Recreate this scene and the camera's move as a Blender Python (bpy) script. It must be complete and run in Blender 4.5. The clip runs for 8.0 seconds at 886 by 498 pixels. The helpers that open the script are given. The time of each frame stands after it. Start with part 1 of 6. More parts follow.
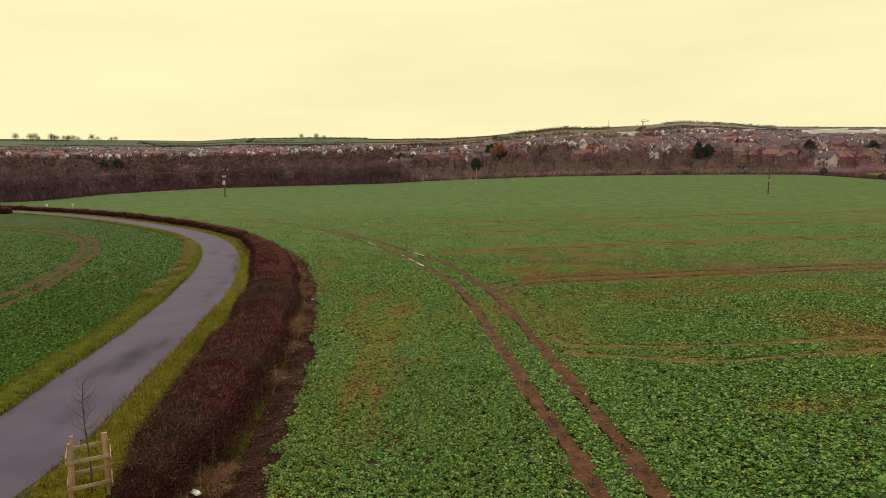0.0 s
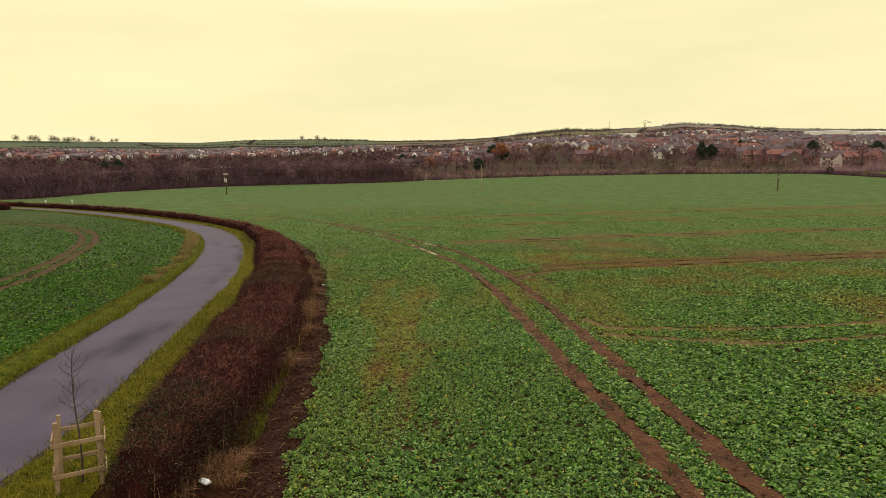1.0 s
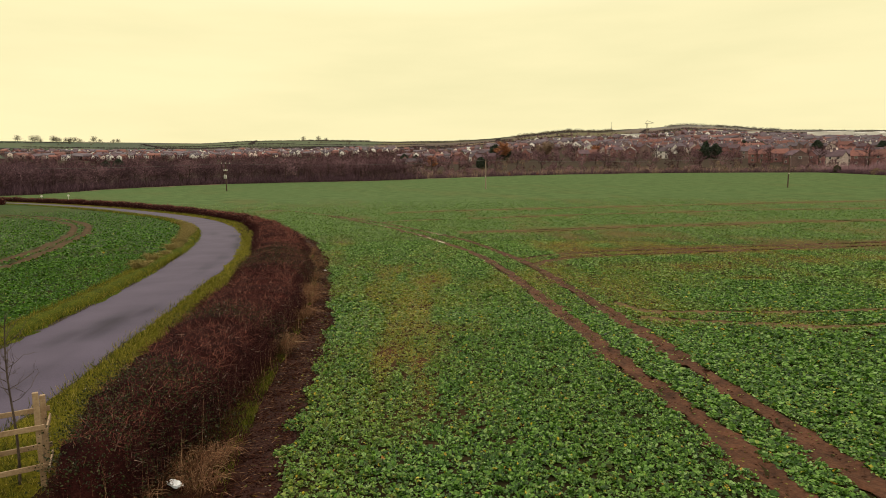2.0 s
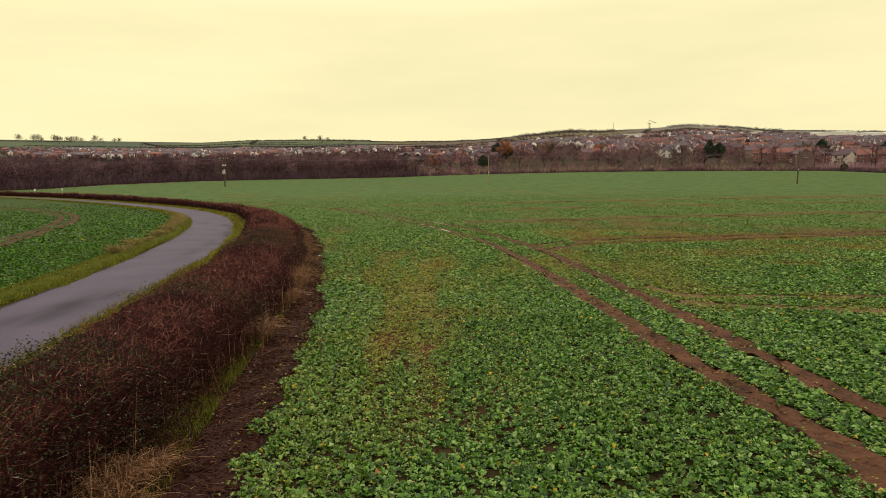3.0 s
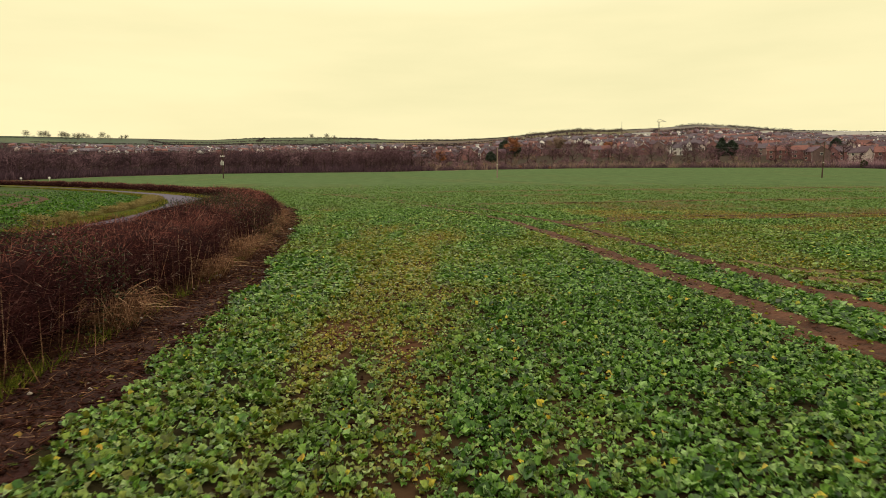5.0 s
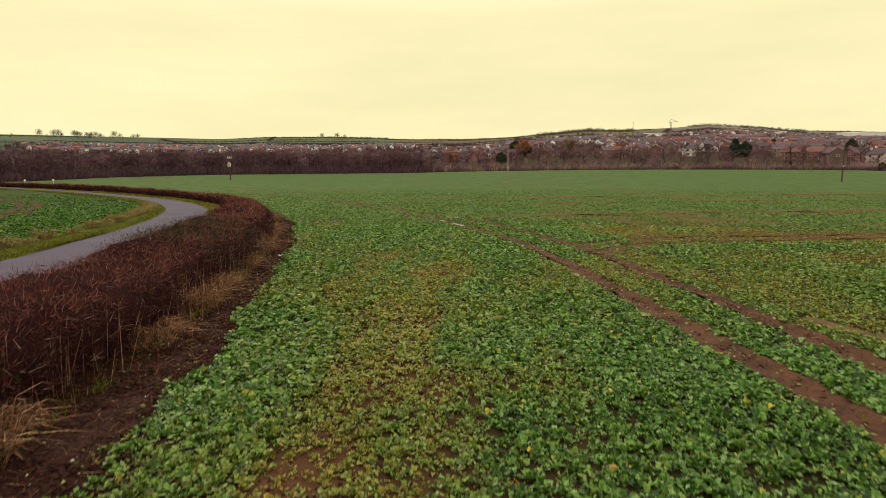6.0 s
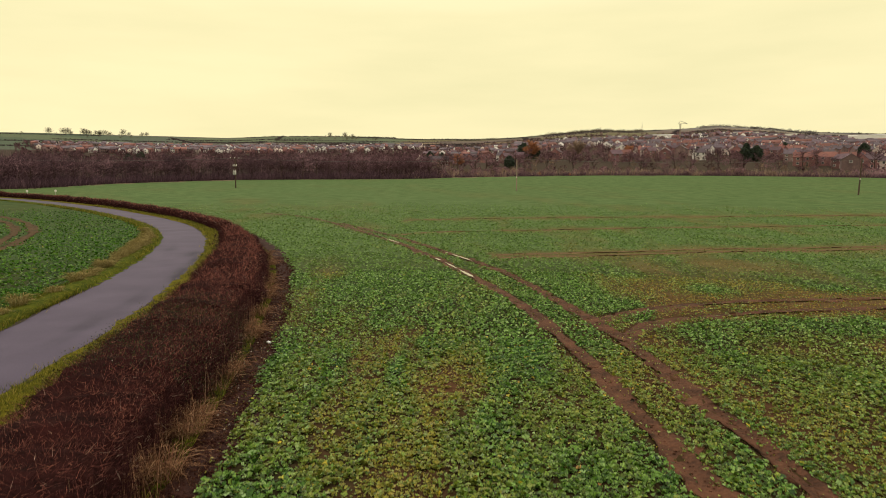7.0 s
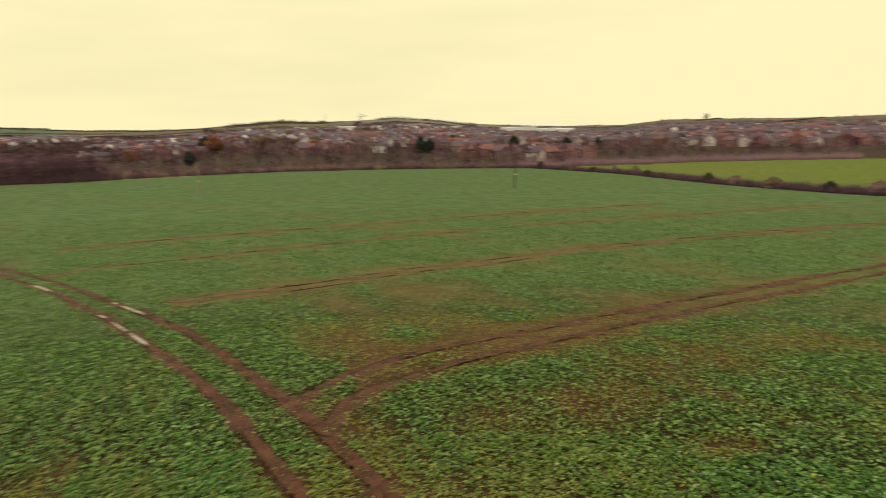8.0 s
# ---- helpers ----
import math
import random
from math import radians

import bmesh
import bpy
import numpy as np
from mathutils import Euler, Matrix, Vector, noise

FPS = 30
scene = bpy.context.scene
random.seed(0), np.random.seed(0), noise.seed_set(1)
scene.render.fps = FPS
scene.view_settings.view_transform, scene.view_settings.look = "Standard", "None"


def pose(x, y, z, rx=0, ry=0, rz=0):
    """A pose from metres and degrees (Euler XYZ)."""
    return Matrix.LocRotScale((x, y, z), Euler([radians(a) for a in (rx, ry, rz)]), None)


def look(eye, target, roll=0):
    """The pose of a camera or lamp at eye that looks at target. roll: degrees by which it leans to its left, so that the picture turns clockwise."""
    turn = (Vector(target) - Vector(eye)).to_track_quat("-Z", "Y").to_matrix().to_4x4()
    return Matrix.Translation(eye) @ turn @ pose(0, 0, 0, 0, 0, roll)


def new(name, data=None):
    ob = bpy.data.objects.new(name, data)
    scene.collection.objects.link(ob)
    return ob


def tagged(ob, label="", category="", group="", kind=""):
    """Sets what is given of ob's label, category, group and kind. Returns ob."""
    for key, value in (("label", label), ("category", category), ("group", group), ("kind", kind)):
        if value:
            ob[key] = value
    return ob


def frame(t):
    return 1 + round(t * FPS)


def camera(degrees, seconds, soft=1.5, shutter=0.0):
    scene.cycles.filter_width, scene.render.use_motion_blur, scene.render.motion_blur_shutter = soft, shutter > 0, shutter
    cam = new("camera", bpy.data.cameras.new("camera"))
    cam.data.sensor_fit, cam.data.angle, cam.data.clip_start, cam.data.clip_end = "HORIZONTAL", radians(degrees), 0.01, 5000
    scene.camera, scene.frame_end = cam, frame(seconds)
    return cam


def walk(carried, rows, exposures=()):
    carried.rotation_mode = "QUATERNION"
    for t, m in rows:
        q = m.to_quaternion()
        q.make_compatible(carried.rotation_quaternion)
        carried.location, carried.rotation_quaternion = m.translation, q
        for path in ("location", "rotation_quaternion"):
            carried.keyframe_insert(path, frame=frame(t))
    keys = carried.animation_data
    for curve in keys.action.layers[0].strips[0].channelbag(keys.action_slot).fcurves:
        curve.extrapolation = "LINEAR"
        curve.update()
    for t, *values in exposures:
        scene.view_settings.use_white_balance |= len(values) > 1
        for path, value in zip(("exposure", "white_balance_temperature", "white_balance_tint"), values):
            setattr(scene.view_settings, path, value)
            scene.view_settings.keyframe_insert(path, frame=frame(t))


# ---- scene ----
cam = camera(65.5, 8.0, soft=0.65, shutter=0.2)
PATH = [
    (0, (1.541, -3.26, 7.634), (1.518, -1.271, 7.422), -0.8),
    (0.5, (0.911, -2.18, 6.914), (0.888, -0.191, 6.707), -0.8),
    (1, (0.428, -0.932, 6.239), (0.404, 1.058, 6.034), -0.8),
    (1.5, (0.069, 0.489, 5.558), (0.043, 2.479, 5.356), -0.8),
    (3, (-0.455, 5.176, 3.783), (-0.486, 7.166, 3.583), -0.6),
    (3.5, (-0.491, 6.858, 3.208), (-0.525, 8.847, 3.009), -0.6),
    (4, (-0.481, 8.657, 2.645), (-0.517, 10.647, 2.445), -0.5),
    (5.5, (-0.45, 13.741, 1.967), (-0.512, 15.73, 1.765), -0.2),
    (6, (-0.413, 15.099, 2.791), (-0.491, 17.087, 2.588), -0.1),
    (6.5, (-0.439, 16.488, 4.041), (-0.533, 18.476, 3.836), 0.1),
    (7, (-0.52, 17.788, 5.321), (-0.619, 19.775, 5.115), 0.2),
    (7.5, (-0.408, 19.005, 6.692), (-0.344, 20.993, 6.481), -0.1),
    (7.6, (-0.338, 19.227, 6.948), (-0.191, 21.21, 6.736), -0.2),
    (7.7, (-0.218, 19.445, 7.19), (0.038, 21.417, 6.976), -0.6),
    (7.8, (-0.027, 19.677, 7.514), (0.376, 21.623, 7.292), -0.9),
    (7.9, (0.039, 20.093, 7.779), (0.615, 21.994, 7.548), -1.1),
    (8, (0.133, 20.813, 7.821), (0.89, 22.649, 7.58), -1.2),
]
walk(cam, [(t, look(eye, target, roll)) for t, eye, target, roll in PATH])

# ---- world, sun ----
world = bpy.data.worlds.new("overcast_evening")
scene.world = world
world.use_nodes = True
wn, wl = world.node_tree.nodes, world.node_tree.links
wn.clear()
w_out = wn.new("ShaderNodeOutputWorld")
w_bg = wn.new("ShaderNodeBackground")
w_bg.inputs["Strength"].default_value = 1.0
w_co = wn.new("ShaderNodeTexCoord")
w_sep = wn.new("ShaderNodeSeparateXYZ")
wl.new(w_co.outputs["Generated"], w_sep.inputs[0])
w_ramp = wn.new("ShaderNodeValToRGB")
w_ramp.color_ramp.elements[0].position = 0.0
w_ramp.color_ramp.elements[0].color = (0.99, 0.885, 0.505, 1)
w_ramp.color_ramp.elements[1].position = 0.75
w_ramp.color_ramp.elements[1].color = (1.75, 1.58, 1.30, 1)
for at, col in ((0.22, (0.995, 0.895, 0.515, 1)), (0.40, (1.25, 1.12, 0.80, 1))):
    el = w_ramp.color_ramp.elements.new(at)
    el.color = col
wl.new(w_sep.outputs["Z"], w_ramp.inputs[0])
w_map = wn.new("ShaderNodeMapping")
w_map.inputs["Scale"].default_value = (1.0, 1.0, 6.0)
wl.new(w_co.outputs["Generated"], w_map.inputs[0])
w_cloud = wn.new("ShaderNodeTexNoise")
w_cloud.inputs["Scale"].default_value = 2.2
w_cloud.inputs["Detail"].default_value = 5
wl.new(w_map.outputs[0], w_cloud.inputs[0])
w_cr = wn.new("ShaderNodeValToRGB")
w_cr.color_ramp.elements[0].position = 0.42
w_cr.color_ramp.elements[0].color = (1.02, 1.02, 1.02, 1)
w_cr.color_ramp.elements[1].position = 0.72
w_cr.color_ramp.elements[1].color = (0.90, 0.92, 0.90, 1)
wl.new(w_cloud.outputs["Fac"], w_cr.inputs[0])
w_mul = wn.new("ShaderNodeMix")
w_mul.data_type, w_mul.blend_type = "RGBA", "MULTIPLY"
w_mul.inputs[0].default_value = 1.0
wl.new(w_ramp.outputs[0], w_mul.inputs[6])
wl.new(w_cr.outputs[0], w_mul.inputs[7])
w_sky = wn.new("ShaderNodeTexSky")
w_sky.sky_type, w_sky.sun_disc = "NISHITA", False
w_sky.sun_elevation, w_sky.sun_rotation = radians(16), radians(-25)
w_dim = wn.new("ShaderNodeMix")
w_dim.data_type, w_dim.blend_type = "RGBA", "ADD"
w_dim.inputs[0].default_value = 0.001
wl.new(w_mul.outputs[2], w_dim.inputs[6])
wl.new(w_sky.outputs[0], w_dim.inputs[7])
wl.new(w_dim.outputs[2], w_bg.inputs["Color"])
wl.new(w_bg.outputs[0], w_out.inputs[0])

sun_data = bpy.data.lights.new("sun", "SUN")
sun_data.energy, sun_data.angle, sun_data.color = 0.6, radians(25), (1.0, 0.93, 0.82)
sun = new("sun", sun_data)
sun.matrix_world = look((-40, 90, 60), (0, 0, 0))

# ---- building helpers ----
rng = np.random.default_rng(7)


def mesh_np(name, verts, faces, mats=(), smooth=False, attrs=None):
    """A mesh from arrays; faces all have the same number of corners. attrs: name -> one value, or one colour, a vertex."""
    verts, faces = np.asarray(verts, np.float32), np.asarray(faces, np.int32)
    me = bpy.data.meshes.new(name)
    k = faces.shape[1]
    me.vertices.add(len(verts))
    me.vertices.foreach_set("co", verts.ravel())
    me.loops.add(faces.size)
    me.loops.foreach_set("vertex_index", faces.ravel())
    me.polygons.add(len(faces))
    me.polygons.foreach_set("loop_start", np.arange(len(faces), dtype=np.int32) * k)
    if smooth:
        me.polygons.foreach_set("use_smooth", np.ones(len(faces), bool))
    for key, val in (attrs or {}).items():
        val = np.asarray(val, np.float32)
        if val.ndim == 2:
            me.attributes.new(key, "FLOAT_COLOR", "POINT").data.foreach_set("color", np.c_[val, np.ones(len(val))].astype(np.float32).ravel())
        else:
            me.attributes.new(key, "FLOAT", "POINT").data.foreach_set("value", val)
    for m in mats:
        me.materials.append(m)
    me.update(calc_edges=True)
    me.validate()
    return me


def part(name, bm, material, parent=None, label=""):
    """Links a bmesh, or a finished mesh, as one mesh object under a thing or a part."""
    if isinstance(bm, bmesh.types.BMesh):
        me = bpy.data.meshes.new(name)
        bm.to_mesh(me)
        bm.free()
    else:
        me = bm
    if material is not None and not me.materials:
        me.materials.append(material)
    ob = new(name, me)
    if parent is not None:
        ob.parent = parent
    if label:
        ob["label"] = label
    return ob


def thing(name, m, label, category, group="", kind=""):
    ob = new(name)
    ob.empty_display_size = 0.2
    ob.matrix_basis = m
    return tagged(ob, label, category, group, kind)


def add_box(bm, x0, x1, y0, y1, z0, z1, mat_index=0, bevel=0.0):
    r = bmesh.ops.create_cube(bm, size=1.0)
    vs = r["verts"]
    bmesh.ops.scale(bm, vec=(x1 - x0, y1 - y0, z1 - z0), verts=vs)
    bmesh.ops.translate(bm, vec=((x0 + x1) / 2, (y0 + y1) / 2, (z0 + z1) / 2), verts=vs)
    fs = {f for v in vs for f in v.link_faces}
    for f in fs:
        f.material_index = mat_index
    if bevel:
        es = list({e for v in vs for e in v.link_edges})
        bmesh.ops.bevel(bm, geom=es, offset=bevel, segments=1, affect="EDGES")
    return vs


def noise2(x, y, scale, seed=0):
    """Smooth value noise, 0 to 1, of arrays."""
    x, y = np.asarray(x, float) / scale, np.asarray(y, float) / scale
    xi, yi = np.floor(x).astype(np.int64), np.floor(y).astype(np.int64)
    fx, fy = x - xi, y - yi
    fx, fy = fx * fx * (3 - 2 * fx), fy * fy * (3 - 2 * fy)

    def h(a, b):
        n = (a * 374761393 + b * 668265263 + seed * 982451653) & 0xFFFFFFFF
        n = ((n ^ (n >> 13)) * 1274126177) & 0xFFFFFFFF
        return ((n ^ (n >> 16)) & 0xFFFF) / 65535.0

    return (h(xi, yi) * (1 - fx) + h(xi + 1, yi) * fx) * (1 - fy) + (h(xi, yi + 1) * (1 - fx) + h(xi + 1, yi + 1) * fx) * fy


def fbm(x, y, scale, seed=0):
    return 0.55 * noise2(x, y, scale, seed) + 0.3 * noise2(x, y, scale / 2.3, seed + 1) + 0.15 * noise2(x, y, scale / 5.1, seed + 2)


def spikes(p0, p1, r):
    """Thin cones from p0 to p1: arrays of verts and triangles."""
    p0, p1 = np.asarray(p0, float), np.asarray(p1, float)
    d = p1 - p0
    d /= np.linalg.norm(d, axis=1, keepdims=True) + 1e-9
    ref = np.where(np.abs(d[:, 2:3]) < 0.8, [[0, 0, 1.0]], [[1.0, 0, 0]])
    u = np.cross(d, ref)
    u /= np.linalg.norm(u, axis=1, keepdims=True) + 1e-9
    v = np.cross(d, u)
    r = np.broadcast_to(np.asarray(r, float).reshape(-1, 1), (len(p0), 1))
    ring = [p0 + r * (math.cos(a) * u + math.sin(a) * v) for a in (0, 2.094, 4.189)]
    verts = np.stack([*ring, p1], 1).reshape(-1, 3)
    base = np.arange(len(p0))[:, None, None] * 4
    return verts, (base + np.array([[0, 1, 3], [1, 2, 3], [2, 0, 3]])).reshape(-1, 3)


def tubes(p0, p1, r0, r1, n=5):
    p0, p1 = np.asarray(p0, float), np.asarray(p1, float)
    d = p1 - p0
    d /= np.linalg.norm(d, axis=1, keepdims=True) + 1e-9
    ref = np.where(np.abs(d[:, 2:3]) < 0.8, [[0, 0, 1.0]], [[1.0, 0, 0]])
    u = np.cross(d, ref)
    u /= np.linalg.norm(u, axis=1, keepdims=True) + 1e-9
    v = np.cross(d, u)
    r0, r1 = np.asarray(r0, float).reshape(-1, 1), np.asarray(r1, float).reshape(-1, 1)
    rows = []
    for p, r in ((p0, r0), (p1, r1)):
        for k in range(n):
            a = 2 * math.pi * k / n
            rows.append(p + r * (math.cos(a) * u + math.sin(a) * v))
    verts = np.stack(rows, 1).reshape(-1, 3)
    quad = np.array([[k, (k + 1) % n, n + (k + 1) % n, n + k] for k in range(n)])
    return verts, (np.arange(len(p0))[:, None, None] * 2 * n + quad).reshape(-1, 4)


def joined(*pairs):
    vs, fs, n = [], [], 0
    for v, f in pairs:
        vs.append(v)
        fs.append(f + n)
        n += len(v)
    return np.concatenate(vs), np.concatenate(fs)


def smooth_line(points, step):
    """A Catmull-Rom line through the points, at even steps. Returns points and unit normals to the right of the way."""
    p = np.array(points, float)
    q = np.vstack([2 * p[0] - p[1], p, 2 * p[-1] - p[-2]])
    out = []
    for i in range(1, len(q) - 2):
        a, b, c, d = q[i - 1], q[i], q[i + 1], q[i + 2]
        t = np.linspace(0, 1, 24, endpoint=False)[:, None]
        out.append(0.5 * (2 * b + (c - a) * t + (2 * a - 5 * b + 4 * c - d) * t**2 + (3 * b - a - 3 * c + d) * t**3))
    out = np.vstack([*out, p[-1:]])
    s = np.r_[0, np.cumsum(np.hypot(*np.diff(out, axis=0).T))]
    at = np.arange(0, s[-1], step)
    c = np.c_[np.interp(at, s, out[:, 0]), np.interp(at, s, out[:, 1])]
    g = np.gradient(c, axis=0)
    g /= np.linalg.norm(g, axis=1, keepdims=True)
    return c, np.c_[g[:, 1], -g[:, 0]], at


# ---- lie of the land ----
RIDGE_AZ = [-180, -70, -45, -33, -30, -24, -20, -16.5, -11, -4.5, 0, 3.5, 6, 9.4, 12, 16, 18.5, 21.7, 24, 28, 32, 37, 40, 45, 50, 55, 75, 180]
RIDGE_EL = [0.045, 0.045, 0.05, 0.053, 0.053, 0.053, 0.0525, 0.056, 0.057, 0.054, 0.054, 0.057, 0.061, 0.066, 0.064, 0.066, 0.069, 0.064, 0.059, 0.055, 0.051, 0.051, 0.056, 0.054, 0.051, 0.05, 0.045, 0.045]
RIDGE_R = 1900.0


def height(x, y):
    x, y = np.asarray(x, float), np.asarray(y, float)
    r = np.hypot(x, y)
    yy = y * np.minimum(1, 330 / np.maximum(r, 1))
    low = 0.031 * 25 * np.logaddexp(0, (yy - 108) / 25)
    top = 7 + RIDGE_R * np.interp(np.degrees(np.arctan2(x, y)), RIDGE_AZ, RIDGE_EL)
    s = np.clip((r - 330) / (RIDGE_R - 330), 0, 1)
    h = low + (top - low) * s ** np.interp(np.degrees(np.arctan2(x, y)), [-12, 6], [1.6, 1.15])
    h = h + 5 * (fbm(x, y, 420, 3) - 0.5) * np.clip((r - 380) / 400, 0, 1) * (1 - 0.8 * s)
    return h * (1 - 0.35 * np.clip((r - RIDGE_R) / 1500, 0, 1))


def hz(x, y):
    return float(height(np.array([x]), np.array([y]))[0])


def on(x, y, turn=0.0, size=1.0, dz=0.0):
    return pose(x, y, hz(x, y) + dz, 0, 0, turn) @ Matrix.Scale(size, 4)


def ribbon(name, line, normals, offsets, lifts, mats, edge_noise=0.0, relief=0.0, parent=None, seed=0):
    """A strip along a line: at each step a cross-section of offsets to the right and lifts over the ground."""
    rows = []
    n = len(line)
    s = np.arange(n)
    for k, (o, z) in enumerate(zip(offsets, lifts)):
        o = np.broadcast_to(np.asarray(o, float), (n,))
        if edge_noise and k in (0, len(offsets) - 1):
            o = o + edge_noise * (rng.random(n) - 0.5) + edge_noise * 2 * (noise2(s, s * 0 + k, 6, seed) - 0.5)
        p = line + normals * o[:, None]
        zz = height(p[:, 0], p[:, 1]) + z
        if relief and 0 < k < len(offsets) - 1:
            zz = zz + relief * (rng.random(n) - 0.5)
        rows.append(np.c_[p, zz])
    m = len(rows)
    verts = np.stack(rows, 1).reshape(-1, 3)
    a = (np.arange(n - 1)[:, None] * m + np.arange(m - 1)[None]).ravel()
    faces = np.c_[a, a + 1, a + m + 1, a + m]
    return part(name, mesh_np(name, verts, faces, mats, smooth=True), None, parent)


# ---- plan ----
ROAD = [(-10.2, -60), (-10.3, -20), (-10.5, 0), (-10.75, 12), (-11.45, 18.5), (-12.1, 22.5), (-12.75, 27.2), (-13.65, 33), (-15.3, 42), (-17.5, 51.5), (-20.6, 62), (-24.6, 73), (-30.2, 84), (-37, 94), (-46, 104.5), (-56, 115), (-70, 127.5), (-87, 139.5), (-115, 155), (-160, 172)]
# the hedge's face to the road, its face to the field, and both edges of the bare margin, as x at y
HEDGE_Y = [6, 11.6, 18.7, 26.4, 35, 45.8, 59, 68, 77]
HEDGE_W = [-5.8, -6.35, -7.65, -8.95, -10.4, -12.75, -16.6, -19.7, -23.4]
HEDGE_E = [-4.65, -4.7, -5.1, -5.8, -7.15, -9.5, -13.35, -16.7, -21.0]
MARGIN_Y = [-40, 2, 8, 12.5, 16.3, 20.5, 25, 29.6, 33.5, 39, 46, 55.5, 62, 70, 78]
MARGIN_IN = [-2.9, -3.3, -3.7, -4.05, -4.55, -4.95, -5.35, -6.0, -6.65, -7.7, -9.3, -11.9, -14.1, -17.4, -21.3]
MARGIN_OUT = [-2.2, -2.6, -2.85, -3.15, -3.6, -3.85, -4.45, -5.2, -5.9, -6.95, -8.45, -10.9, -13.2, -16.5, -20.5]
TRACK_L = [(7.0, -42), (6.2, -20), (5.6, -4), (5.3, 6), (5.0, 12), (4.8, 15.5), (4.4, 18.7), (3.85, 25), (3.25, 31.5), (2.8, 36.5), (2.25, 40.4), (1.8, 43.4), (1.05, 47.4), (-0.6, 53.3), (-2.7, 60.4), (-4.5, 65.3), (-6.8, 71.8), (-9.2, 77), (-14, 87.5), (-18.3, 96), (-23, 103), (-29, 108)]
TRACK_R = [(8.6, -42), (7.8, -20), (7.2, -4), (6.7, 6), (6.45, 12), (6.25, 15.6), (6.0, 19.3), (5.65, 24.2), (5.25, 29.5), (4.85, 34), (4.3, 39.6), (3.85, 42.5), (3.2, 45.8), (2.3, 50.2), (0.7, 56.5), (-1.3, 61.8), (-3.8, 68), (-6.9, 75.5), (-10.4, 82.5), (-15.4, 92)]
SPURS = [
    [(3.9, 42.9), (5.1, 44.4), (6.4, 45.4), (8.1, 46.4), (10.3, 47.2), (13.3, 47.9), (16.5, 48.5), (21.6, 49.6), (31.5, 51.4), (40, 52.7), (48, 53.8), (70, 56.5), (100, 60)],
    [(4.3, 39.9), (5.0, 41.6), (6.1, 42.9), (7.7, 43.9), (9.8, 44.7), (12.7, 45.6), (15.8, 46.3), (19.9, 47.2), (28.9, 49.0), (37, 50.2), (44.6, 51.4), (70, 54.5), (100, 58)],
    [(6.0, 28.6), (6.9, 26.9), (10.4, 26.4), (14, 26.4), (16.6, 26.9), (20, 27.6), (28, 29), (40, 31.5), (60, 36)],
    [(6.3, 25.6), (7.7, 25.1), (9.8, 24.4), (11.7, 23.9), (14.1, 24.2), (18.4, 25.2), (28, 27.0), (40, 29.5), (60, 34)],
]
FAR_SPURS = [
    [(0.4, 64), (3.7, 65.2), (9, 66.4), (16.3, 69), (24, 70.3), (33.5, 72.8), (47.5, 74.3), (64, 75), (85, 75), (110, 76)],
    [(0.9, 62.4), (4.5, 63.6), (9.5, 64.8), (16.8, 67.4), (24.5, 68.7), (34, 71.2), (48, 72.7), (64.5, 73.4), (85, 73.4), (110, 74.4)],
    [(-8, 78.2), (-4.3, 82), (3, 84), (11, 87), (23, 90), (39, 93.5), (55, 94.5), (90, 97)],
    [(-9, 97), (1, 101), (14, 104), (29, 106.5), (48, 110.5), (79, 115)],
]
WEST_LOOP = [
    [(-20, -42), (-20.5, -10), (-22, 20), (-24, 30), (-26, 38), (-27.5, 45), (-31.2, 56), (-37.3, 71.5), (-45, 84.5), (-56, 96.5), (-67, 103.5), (-90, 112)],
    [(-22.4, -42), (-23, -10), (-24.5, 22), (-26.5, 32), (-28.2, 41), (-30, 49), (-33.8, 60), (-39.8, 73.5), (-47, 84.5), (-56, 94), (-67, 100.5), (-90, 109)],
]
FIELD_EDGE = [(-175, 178), (-140, 176), (-112, 180), (-104, 215), (-80, 246), (-31, 262), (14, 298), (54, 318), (95, 318), (129, 311), (157, 298)]
EAST_EDGE = [(157, 298), (156, 268), (152, 222), (142, 186), (132, 151), (124, 107), (116, 60), (106, 0)]

road_c, road_n, road_s = smooth_line(ROAD, 0.5)


def road_x(y):
    return np.interp(y, road_c[:, 1], road_c[:, 0])


# where wheels have worn the crop away: a raster over the field, 0.1 m a cell
GX0, GY0, GW, GH = -100.0, -44.0, 2200, 1780
worn = np.zeros((GH, GW), bool)


def wear(points, half):
    line, nrm, _ = smooth_line(points, 0.08)
    side = np.arange(-half, half + 0.01, 0.07)
    wob = 0.10 * (noise2(line[:, 1], line[:, 0], 1.1, 5) - 0.5) + 0.16 * (noise2(line[:, 1], line[:, 0], 0.35, 6) - 0.5)
    p = line[:, None] + nrm[:, None] * (side[None, :, None] + wob[:, None, None])
    i, j = ((p[..., 1] - GY0) * 10).astype(int).ravel(), ((p[..., 0] - GX0) * 10).astype(int).ravel()
    ok = (i >= 0) & (i < GH) & (j >= 0) & (j < GW)
    worn[i[ok], j[ok]] = True


for pts in (TRACK_L, TRACK_R):
    wear(pts, 0.24)
for pts in SPURS[:2]:
    wear(pts, 0.24)
for pts in SPURS[2:]:
    wear(pts, 0.12)
for pts in FAR_SPURS + WEST_LOOP:
    wear(pts, 0.28)


def is_worn(x, y):
    i, j = ((y - GY0) * 10).astype(int), ((x - GX0) * 10).astype(int)
    ok = (i >= 0) & (i < GH) & (j >= 0) & (j < GW)
    out = np.zeros(len(x), bool)
    out[ok] = worn[i[ok], j[ok]]
    return out


